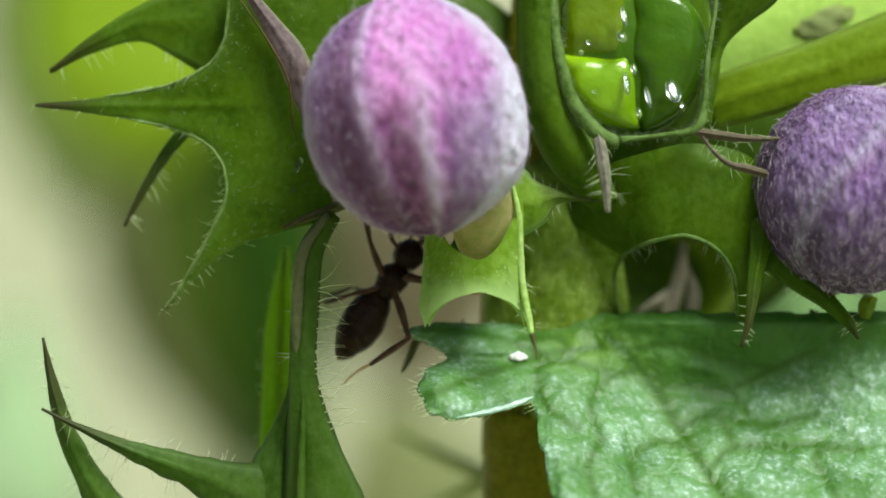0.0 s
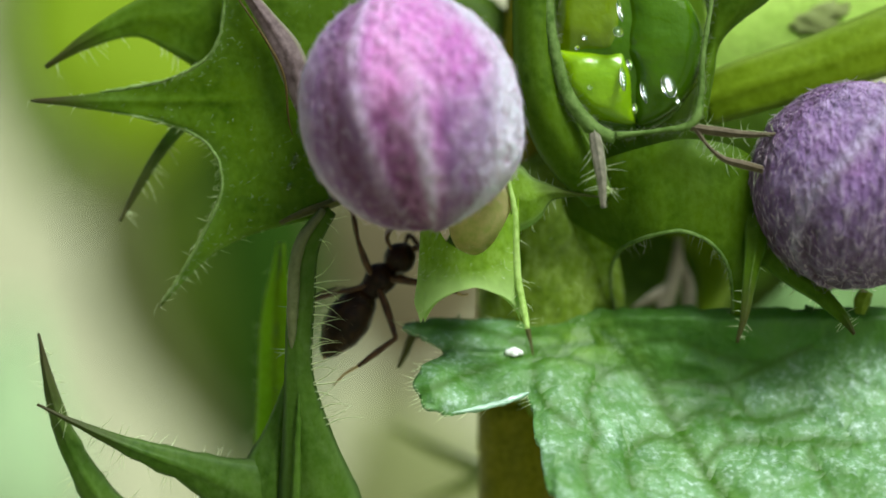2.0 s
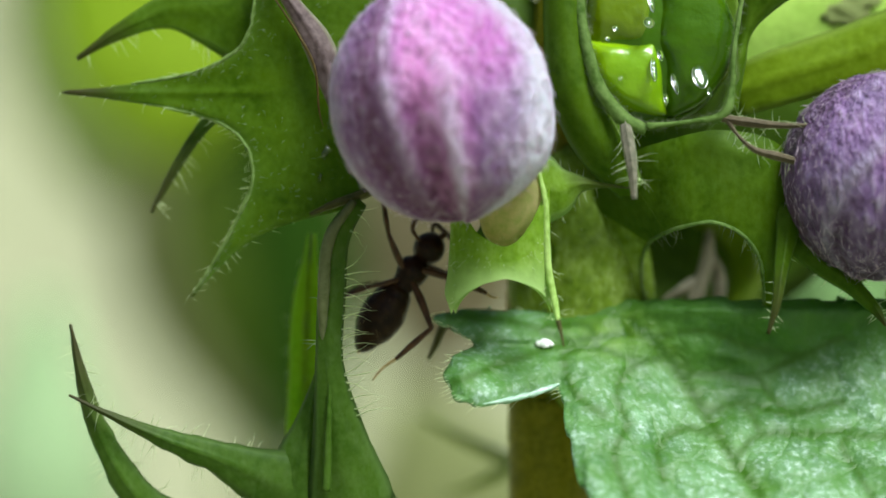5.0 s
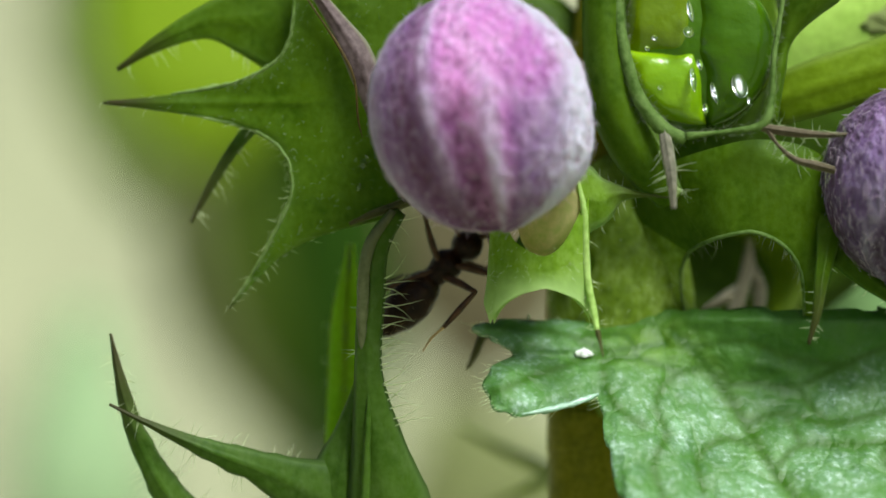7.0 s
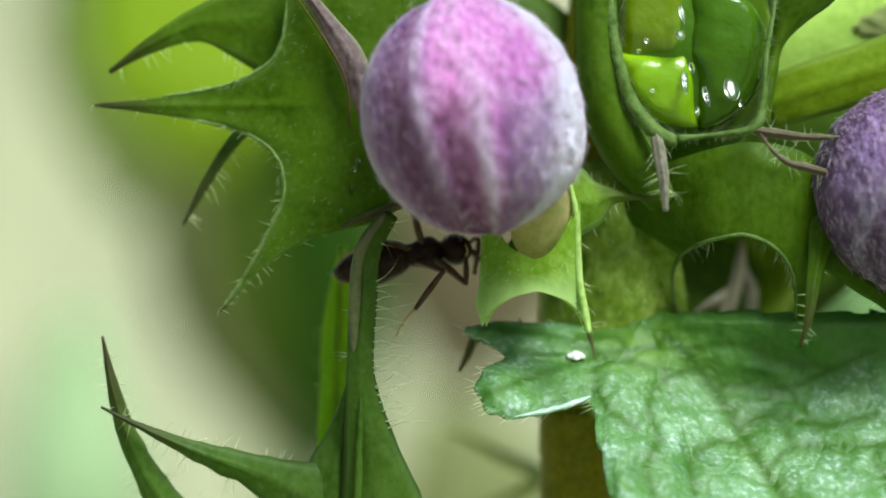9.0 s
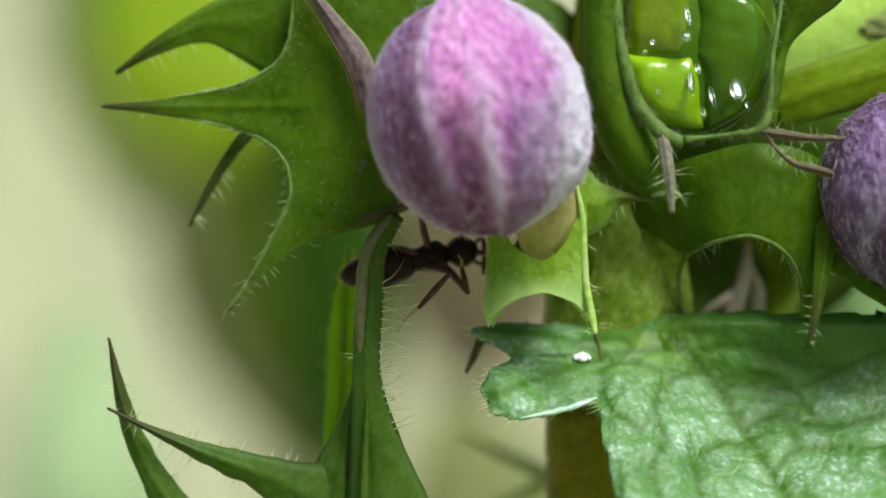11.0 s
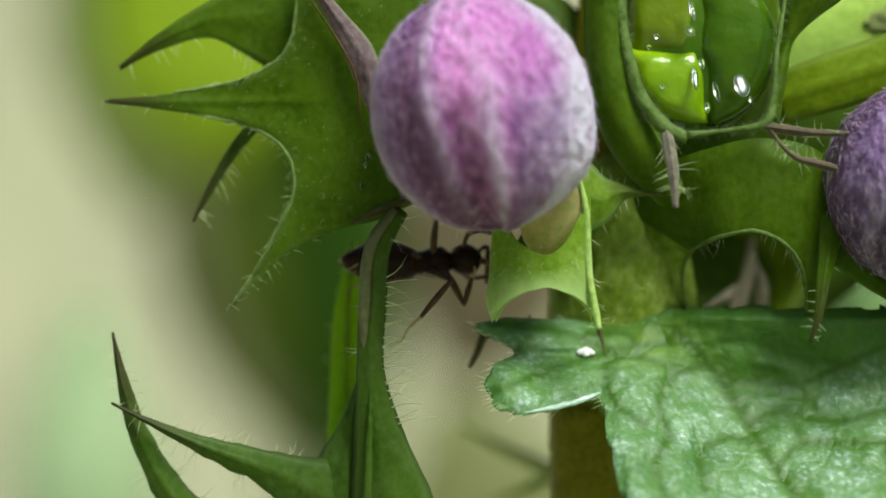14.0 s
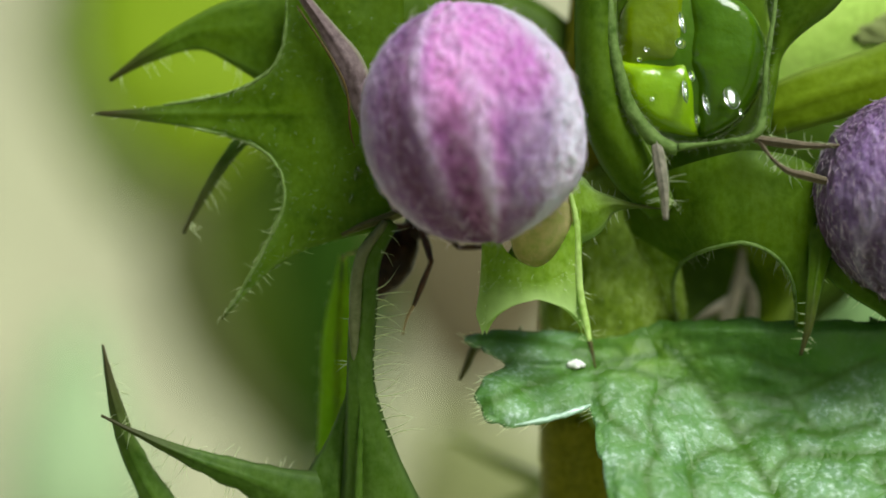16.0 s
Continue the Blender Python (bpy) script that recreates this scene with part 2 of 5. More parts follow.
LEAF_TOP = leaf_top_material()
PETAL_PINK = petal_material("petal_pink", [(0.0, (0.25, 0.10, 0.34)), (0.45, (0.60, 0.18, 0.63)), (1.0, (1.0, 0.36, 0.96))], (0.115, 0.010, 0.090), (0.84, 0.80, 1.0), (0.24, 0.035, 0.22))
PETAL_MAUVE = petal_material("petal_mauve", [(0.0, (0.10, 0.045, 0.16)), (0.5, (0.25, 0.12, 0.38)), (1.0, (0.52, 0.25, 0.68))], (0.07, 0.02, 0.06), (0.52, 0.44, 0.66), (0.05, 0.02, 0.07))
PETAL_BASE = leafy("petal_base", (0.29, 0.41, 0.08), (0.50, 0.42, 0.22), (0.6, 0.55, 0.3), (0.8, 0.75, 0.4), 0.65)
NUTLET = plain("nutlet_wet_green", (0.155, 0.285, 0.003), (0.22, 0.36, 0.004), 0.14, 420, 0.22, 0.0)
NODE = leafy("node_mottled_green", (0.055, 0.108, 0.001), (0.165, 0.255, 0.010), (0.25, 0.33, 0.04), (0.34, 0.46, 0.01), 0.3, 0.55, 4000.0, 0.9, 1100.0, 0.0, 0.2, (0.44, 0.56, 0.18))
NUTLET_OLIVE = plain("nutlet_olive", (0.080, 0.135, 0.001), (0.120, 0.180, 0.002), 0.14, 420, 0.22, 0.0)
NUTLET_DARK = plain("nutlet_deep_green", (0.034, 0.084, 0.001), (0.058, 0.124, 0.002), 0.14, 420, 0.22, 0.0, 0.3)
HAIR = leafy("hair_white", (0.46, 0.54, 0.28), (0.60, 0.67, 0.42), (0.8, 0.85, 0.6), (0.8, 0.85, 0.5), 0.45, 0.35)
FUZZ = leafy("hair_grey", (0.22, 0.26, 0.14), (0.36, 0.40, 0.25), (0.4, 0.44, 0.3), (0.4, 0.45, 0.25), 0.45, 0.5)
LIME = leafy("tooth_lime_green", (0.15, 0.29, 0.004), (0.25, 0.40, 0.012), (0.30, 0.44, 0.05), (0.48, 0.78, 0.01), 0.55)
WOOL = leafy("hair_wool", (0.62, 0.44, 0.62), (0.80, 0.66, 0.82), (0.85, 0.8, 0.85), (0.8, 0.7, 0.8), 0.4, 0.5)
ANT = plain("ant_dark_brown", (0.005, 0.0018, 0.0007), (0.020, 0.007, 0.0018), 0.4, 4000, 0.6, 0.0, 0.13)
ANT_GASTER = plain("ant_gaster_black", (0.006, 0.0025, 0.001), (0.026, 0.012, 0.004), 0.3, 2200, 0.8, 0.0, 0.13)
ANT_LEG = plain("ant_leg_brown", (0.024, 0.011, 0.004), (0.060, 0.027, 0.009), 0.4, 4000, 0.2, 0.0, 0.25)
ANT_TARSUS = plain("ant_tarsus_amber", (0.26, 0.17, 0.06), (0.36, 0.25, 0.09), 0.4, 4000, 0.2)
WATER = plain("water", (1, 1, 1), (1, 1, 1), 0.0, 300, 0.0, 0.0, 0.5, 1.0)
WHITE = plain("white_wax", (0.75, 0.78, 0.74), (0.85, 0.86, 0.84), 0.4, 3000, 0.5)
BANK = plain("dry_bank", (0.2564, 0.2544, 0.1605), (0.3162, 0.3137, 0.1935), 0.9, 7, 0.3)


# ---- mesh helpers ----
ORIGIN = {}


def thing(name, at, label, category, group="", kind=""):
    ob = new(name)
    ob.empty_display_size = 0.001
    ob.location = (at[0] * MM, at[1] * MM, at[2] * MM + H)
    ORIGIN[ob.name] = Vector(at)
    return tagged(ob, label, category, group, kind)


def part(name, bm, material, parent, label="", kind="", local=False):
    """One mesh under a thing or a part; bm is in millimetres."""
    base = Vector((0, 0, 0)) if local else ORIGIN[parent.name]
    for v in bm.verts:
        v.co = (v.co - base) * MM
    bmesh.ops.recalc_face_normals(bm, faces=bm.faces)
    me = bpy.data.meshes.new(name)
    bm.to_mesh(me)
    bm.free()
    me.shade_smooth()
    me.materials.append(material)
    ob = new(name, me)
    ob.parent = parent
    ORIGIN[ob.name] = base
    return tagged(ob, label, kind=kind)


def glide(points, n):
    """n + 1 places along a smooth line through the points."""
    pts = [Vector(p) for p in points]
    if len(pts) == 2:
        return [pts[0].lerp(pts[1], i / n) for i in range(n + 1)]
    pts = [2 * pts[0] - pts[1]] + pts + [2 * pts[-1] - pts[-2]]
    out = []
    for i in range(n + 1):
        u = i / n * (len(pts) - 3)
        k = min(int(u), len(pts) - 4)
        f = u - k
        a, b, c, d = pts[k:k + 4]
        out.append(0.5 * (2 * b + (c - a) * f + (2 * a - 5 * b + 4 * c - d) * f * f + (3 * b - a - 3 * c + d) * f ** 3))
    return out


def along(values, u):
    """A smooth value at u of 0 to 1 along evenly spaced values."""
    x = u * (len(values) - 1)
    k = min(int(x), len(values) - 2)
    f = x - k
    v = [values[max(k - 1, 0)], values[k], values[k + 1], values[min(k + 2, len(values) - 1)]]
    r = 0.5 * (2 * v[1] + (v[2] - v[0]) * f + (2 * v[0] - 5 * v[1] + 4 * v[2] - v[3]) * f * f + (3 * v[1] - v[0] - 3 * v[2] + v[3]) * f ** 3)
    return max(r, min(v[1], v[2]) * 0.8)


def ribs(path, widths, n, tilt=0.0):
    """Centre, side and front direction and width of each cross-section of a blade."""
    pts = glide(path, n)
    out = []
    for i, p in enumerate(pts):
        tan = (pts[min(i + 1, n)] - pts[max(i - 1, 0)]).normalized()
        front = Vector((0, -1, 0))
        side = tan.cross(front)
        side = side.normalized() if side.length > 1e-4 else Vector((1, 0, 0))
        front = side.cross(tan).normalized()
        if tilt:
            turn = Matrix.Rotation(radians(tilt), 3, tan)
            side, front = turn @ side, turn @ front
        out.append((p, side, front, along(widths, i / n)))
    return out


def blade(path, widths, thick=0.14, cup=0.12, tilt=0.0, n=30, m=10, rough=0.03, rib=0.5, bm=None, point=0.0):
    """A leaf-like tooth: lens-shaped sections with a raised midrib swept along a path, tip first."""
    bm = bm or bmesh.new()
    across, length = bm.verts.layers.float.get("across") or bm.verts.layers.float.new("across"), bm.verts.layers.float.get("along") or bm.verts.layers.float.new("along")
    dark = bm.verts.layers.float.get("tip") or bm.verts.layers.float.new("tip")
    rings = []
    for i, (p, side, front, w) in enumerate(ribs(path, widths, n, tilt)):
        ring = []
        th = min(thick, w * 0.4)
        for half in (1, -1):
            cols = range(m + 1) if half == 1 else range(m - 1, 0, -1)
            for j in cols:
                s = 2 * j / m - 1
                wob = 1 + rough * noise.noise((p.x * 2.5 + 7 * s, p.z * 2.5, p.y)) if abs(s) > 0.99 else 1
                bulge = cup * w * (1 - s * s) + rib * th * math.exp(-(s / 0.16) ** 2) * (half == 1)
                rise = bulge + half * th * 0.5 * (1 - s * s) ** 0.5 + 0.03 * noise.noise(p * 1.7 + side * s * w)
                v = bm.verts.new(p + side * (s * w * 0.5 * wob) + front * rise)
                v[across], v[length] = abs(s), i / n
                v[dark] = max(0.0, 1 - (i / n) / point) ** 0.6 if point else 0.0
                ring.append(v)
        rings.append(ring)
    k = len(rings[0])
    for a, b in zip(rings, rings[1:]):
        for j in range(k):
            bm.faces.new((a[j], a[(j + 1) % k], b[(j + 1) % k], b[j]))
    bm.faces.new(rings[0])
    bm.faces.new(rings[-1])
    return bm


def tube(path, radii, n=24, seg=12, lumps=0.04, freq=1.2, bm=None):
    bm = bm or bmesh.new()
    rings = []
    for i, (p, side, front, r) in enumerate(ribs(path, radii, n)):
        ring = []
        for j in range(seg):
            a = 2 * math.pi * j / seg
            d = side * math.cos(a) + front * math.sin(a)
            ring.append(bm.verts.new(p + d * r * (1 + lumps * noise.noise((p + d) * freq))))
        rings.append(ring)
    for a, b in zip(rings, rings[1:]):
        for j in range(seg):
            bm.faces.new((a[j], a[(j + 1) % seg], b[(j + 1) % seg], b[j]))
    bm.faces.new(rings[0])
    bm.faces.new(rings[-1])
    return bm


def blob(centre, radii, turn=(0, 0, 0), u=40, v=28, shape=None, layers=()):
    """A closed rounded body. shape(d) gives a factor on the radius and the layer values for the direction d."""
    bm = bmesh.new()
    bmesh.ops.create_uvsphere(bm, u_segments=u, v_segments=v, radius=1.0)
    lay = [bm.verts.layers.float.new(name) for name in layers]
    rot = Euler([radians(a) for a in turn]).to_matrix()
    for w in bm.verts:
        d = w.co.normalized()
        f = 1.0
        if shape:
            f, *values = shape(d)
            for key, value in zip(lay, values):
                w[key] = value
        w.co = Vector(centre) + rot @ Vector((d.x * radii[0], d.y * radii[1], d.z * radii[2])) * f
    return bm


def hair(bm, root, way, length, r=0.012, bend=0.25, seg=3):
    """One curved tapering hair."""
    way = way.normalized()
    side = way.cross(Vector((0.3, -1, 0.2))).normalized()
    up = side.cross(way)
    lean = (side * random.uniform(-1, 1) + Vector((0, 0, -0.4)) * random.random()) * bend * length
    last = None
    for i in range(4):
        f = i / 3
        p = root + way * length * f + lean * f * f
        rr = r * (1.05 - f)
        ring = [bm.verts.new(p + (side * math.cos(a) + up * math.sin(a)) * rr) for a in (2 * math.pi * k / seg for k in range(seg))]
        if last:
            for j in range(seg):
                bm.faces.new((last[j], last[(j + 1) % seg], ring[(j + 1) % seg], ring[j]))
        last = ring


def fringe(path, widths, spans, count, length, tilt=0.0, r=0.012, sides=(-1, 1), bm=None, wild=0.45):
    """Hairs that stand out from a blade's margins within a span of its length."""
    bm = bm or bmesh.new()
    sections = ribs(path, widths, 200, tilt)
    for s in sides:
        for _ in range(count):
            p, side, front, w = sections[int(200 * random.uniform(*spans))]
            way = side * s + front * random.uniform(-0.3, 0.5) + Vector((0, 0, random.uniform(-0.5, 0.3)))
            way += Vector((random.uniform(-1, 1), 0, random.uniform(-1, 1))) * wild
            hair(bm, p + side * s * w * 0.49, way, length * random.uniform(0.5, 1.15), r)
    return bm


def bell(middle, radius, depth, tops, teeth, base):
    """The front wall of a calyx cup: a curved sheet whose lower margin runs out into teeth (degrees, length, spread)."""
    bm = bmesh.new()
    across = bm.verts.layers.float.new("across")
    na, nz = 48, 20
    for skin in (0.0, 0.12):
        grid = []
        for i in range(na + 1):
            deg = -92 + 150 * i / na
            a = radians(deg)
            low = -base
            top = tops[1] + ((tops[0] if deg < 0 else tops[2]) - tops[1]) * math.sin(a) ** 2
            for at, length, spread in teeth:
                low = min(low, -base - (length - base) * math.exp(-abs(deg - at) / spread))
            col = []
            for j in range(nz + 1):
                f = j / nz
                z = top + (low - top) * f
                flare = 1 + 0.10 * f * f
                p = Vector(middle) + Vector((math.sin(a) * (radius * flare - skin), -math.cos(a) * (depth * flare - skin), z))
                v = bm.verts.new(p + Vector((1, 1, 1)) * 0.03 * noise.noise(p * 2))
                v[across] = 0.5 + 0.5 * f
                col.append(v)
            grid.append(col)
        for a, b in zip(grid, grid[1:]):
            for j in range(nz):
                bm.faces.new((a[j], a[j + 1], b[j + 1], b[j]))
    return bm


def loft(inner, outer, n, m, bulge, thick=0.14):
    """A curved two-skinned sheet between an opening's edge and an outer edge, rolled at the opening."""
    bm = bmesh.new()
    across = bm.verts.layers.float.new("across")
    a, b = glide(inner, n), glide(outer, n)
    for skin in (0, 1):
        grid = []
        for p, q in zip(a, b):
            row = []
            for k in range(m + 1):
                f = k / m
                v = p.lerp(q, f)
                v += Vector((0, -bulge * math.sin(math.pi * f) ** 0.8 + skin * thick * min(1.0, 8 * f) + 0.05 * noise.noise(v * 1.3), 0))
                w = bm.verts.new(v)
                w[across] = math.exp(-f * 9)
                row.append(w)
            grid.append(row)
        for r1, r2 in zip(grid, grid[1:]):
            for k in range(m):
                bm.faces.new((r1[k], r1[k + 1], r2[k + 1], r2[k]))
    return bm


def tooth(parent, path, widths, material, label="", name="tooth", hairs=0, hair_length=0.5, spans=(0.05, 0.8), sides=(-1, 1), tip=None, hair_r=0.013, hair_wild=0.45, **kw):
    """A calyx tooth with its fringe of hairs, darkening to a spine point where it has one."""
    ob = part(name, blade(path, widths, point=(tip or 0.0) * 1.6, **kw), material, parent, label)
    if hairs:
        part("hairs", fringe(path, widths, spans, hairs, hair_length, kw.get("tilt", 0.0), hair_r, sides=sides, wild=hair_wild), HAIR, ob, kind="stuff")
    return ob


def leaf_blade(parent, path, widths, material, *shape):
    """A blade with its midrib as a part of its own."""
    ob = part("blade", blade(path, widths, *shape), material, parent)
    lift = (shape[1] if len(shape) > 1 else 0.12)
    mid = [Vector(p) + Vector((0, -1, 0)) * (lift * along(widths, i / (len(path) - 1)) + 0.08) for i, p in enumerate(path)]
    part("midrib", tube(mid, [0.05] + [0.09] * (len(mid) - 1), 24, 8), RIM, parent, "paler raised midrib")
    return ob


# ---- setting ----
def build_setting():
    """One sheet of dry ground that rises behind the plant into a low bank and runs on to the horizon."""
    bm = bmesh.new()
    n = 150
    grid = []
    for i in range(n + 1):
        row = []
        for j in range(n + 1):
            x, y = (0.35 * math.sinh(7.2 * (2 * k / n - 1)) for k in (i, j))
            f = min(1.0, max(0.0, (y + 0.25 * noise.noise((x * 0.8, 3, 1)) - 0.62) / 0.9))
            near = 1 / (1 + 0.02 * (x * x + y * y))
            z = 0.95 * f * f * (3 - 2 * f) + near * (0.06 * noise.noise((x * 2.5, y * 2.5, 4)) * f + 0.012 * noise.noise((x * 9, y * 9, 2)) - 0.012)
            row.append(bm.verts.new((x, y, z)))
        grid.append(row)
    for i in range(n):
        for j in range(n):
            bm.faces.new((grid[i][j], grid[i + 1][j], grid[i + 1][j + 1], grid[i][j + 1]))
    me = bpy.data.meshes.new("ground")
    bm.to_mesh(me)
    bm.free()
    me.shade_smooth()
    me.materials.append(BANK)
    tagged(new("ground", me), "pale dry earth rising to a bank, far out of focus", "ground", kind="structure")


def far_leaf(path, widths, material, label, stalk_to):
    t = thing("background_leaf", path[-1], label, "leaf")
    b = part("blade", blade(path, widths, 0.5, 0.1, 0, 30, 12, 0.05), material, t)
    part("stalk", tube([path[-1], stalk_to], [1.6, 2.0], 12, 10), material, t)


def build_far_plants():
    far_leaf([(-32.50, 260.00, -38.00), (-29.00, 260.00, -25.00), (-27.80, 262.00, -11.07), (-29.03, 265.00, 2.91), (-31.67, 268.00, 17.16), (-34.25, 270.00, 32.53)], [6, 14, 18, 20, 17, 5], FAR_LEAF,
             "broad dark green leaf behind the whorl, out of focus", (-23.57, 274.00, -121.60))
    far_leaf([(-33.25, 330.00, -40.60), (-37.77, 330.00, -22.50), (-42.28, 332.00, -2.16), (-45.71, 335.00, 20.73), (-46.85, 335.00, 45.93)], [10, 26, 35, 34, 12], FAR_OLIVE,
             "olive green leaf far behind the whorl, out of focus", (-32.78, 338.00, -128.02))
    far_leaf([(-41.98, 400.00, -56.02), (-50.00, 400.00, -29.28), (-56.67, 402.00, -3.89), (-60.69, 405.00, 24.46), (-60.69, 405.00, 54.20)], [12, 38, 54, 50, 18], FAR_HAZEL,
             "dull grey-green leaf far behind the whorl, out of focus", (-41.36, 408.00, -137.27))
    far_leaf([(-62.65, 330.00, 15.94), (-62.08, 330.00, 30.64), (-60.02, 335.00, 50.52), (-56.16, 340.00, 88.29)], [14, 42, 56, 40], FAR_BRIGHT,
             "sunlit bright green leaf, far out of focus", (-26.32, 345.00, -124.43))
    far_leaf([(-90.36, 430.00, 8.69), (-90.36, 430.00, 34.35), (-86.97, 435.00, 60.62), (-80.59, 440.00, 101.97)], [16, 48, 66, 44], FAR_LIME,
             "pale lime green leaf, far out of focus", (-53.49, 445.00, -140.92))
    far_leaf([(-76.89, 290.00, -10.03), (-77.90, 290.00, -27.25), (-76.89, 290.00, -46.50), (-74.41, 295.00, -83.14)], [7, 19, 27, 15], FAR_PALE,
             "pale green leaf, far out of focus", (-75.05, 298.00, -120.14))
    far_leaf([(-20.10, 420.00, -36.15), (-11.72, 420.00, -50.11), (-6.14, 420.00, -71.05), (-3.39, 425.00, -121.16)], [8, 36, 56, 30], FAR_SAGE,
             "sage green leaf, far out of focus", (-3.41, 428.00, -143.21))
    far_leaf([(-12.22, 440.00, -34.77), (-8.58, 440.00, -14.40), (-6.40, 440.00, 8.87), (-6.47, 445.00, 35.41)], [14, 46, 56, 30], FAR_DRY,
             "withered brownish leaf, far out of focus", (2.36, 446.00, -148.56))
    rear = thing("rear_leaf", (3.96, 5.50, -1.38), "dark green leaf behind the whorl", "leaf")
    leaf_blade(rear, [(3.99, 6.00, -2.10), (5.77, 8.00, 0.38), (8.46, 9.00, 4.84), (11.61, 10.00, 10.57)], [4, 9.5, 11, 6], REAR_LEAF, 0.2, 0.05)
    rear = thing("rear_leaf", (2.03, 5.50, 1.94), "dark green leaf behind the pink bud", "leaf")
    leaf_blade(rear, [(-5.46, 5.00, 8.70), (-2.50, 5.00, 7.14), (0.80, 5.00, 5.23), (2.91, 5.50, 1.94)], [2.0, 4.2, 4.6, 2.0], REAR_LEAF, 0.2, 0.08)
    side = thing("rear_leaf", (10.61, 12.00, -3.48), "dull green leaf behind the mauve bud, out of focus", "leaf")
    leaf_blade(side, [(10.03, 12.00, -3.87), (11.97, 12.00, -2.60), (14.02, 12.50, -2.04), (17.28, 13.00, -1.56)], [2, 5.5, 6.5, 5], REAR_DULL, 0.2, 0.06)
    bm = bmesh.new()
    for _ in range(40):
        p = Vector((-5.21, 4.20, 7.90)).lerp(Vector((-2.13, 4.20, 6.87)), random.random()) + Vector((0, 0, random.uniform(-0.8, 0.8)))
        hair(bm, p, Vector((random.uniform(-0.5, 0.5), -0.6, -0.6)), random.uniform(0.4, 0.8), 0.015)
    part("hairs", bm, HAIR, rear, kind="stuff")
    spray = thing("spine", (1.22, 9.00, -7.22), "thin green out-of-focus spine beside the stem", "spine")
    part("shaft", tube([(-1.91, 15.00, -6.32), (-0.48, 14.00, -6.99), (1.26, 11.00, -7.45), (2.10, 5.00, -7.11)], [0.08, 0.2, 0.28, 0.3], 14, 8), CALYX_OLIVE, spray)
    spray = thing("spine", (1.22, 9.00, -7.59), "thin green out-of-focus spine beside the stem", "spine")
    part("shaft", tube([(-0.89, 15.00, -9.12), (0.32, 13.00, -8.42), (1.26, 11.00, -7.73), (2.10, 5.00, -6.76)], [0.08, 0.2, 0.28, 0.3], 14, 8), CALYX_OLIVE, spray)


# ---- stem and large leaf ----
def build_stem():
    t = thing("plant_stem", (1.9, 4.0, -120.0), "upright olive-brown dead-nettle stem", "stem")
    part("shaft", tube([(3.0, 5.5, -121), (2.4, 4.2, -60), (2.34, 4.00, -9.55), (2.27, 4.00, -5.79), (2.10, 4.00, -1.69), (2.50, 4.20, 4.13), (2.86, 4.50, 8.98)], [1.35, 1.3, 1.26, 1.24, 1.05, 0.9, 0.8], 90, 20, 0.05, 0.7), STEM, t)
    part("node", blob((3.2, 3.35, -1.5), (2.15, 1.3, 4.2), (0, -3, 0), 72, 54, lambda d: (1 + 0.08 * noise.noise(d * 2.5) + 0.05 * noise.noise(d * 6) + 0.02 * noise.noise(d * 16),)), NODE, t, "swollen mottled green node")
    bm = bmesh.new()
    c = Vector((3.2, 3.35, -1.5))
    for _ in range(150):
        d = Vector((random.uniform(-1, 1), -random.random(), random.uniform(-1, 1))).normalized()
        hair(bm, c + Vector((d.x * 2.1, d.y * 1.25, d.z * 4.1)), d + Vector((0, 0, -0.5)), random.uniform(0.2, 0.4), 0.008)
    part("hairs", bm, HAIR, t, kind="stuff")


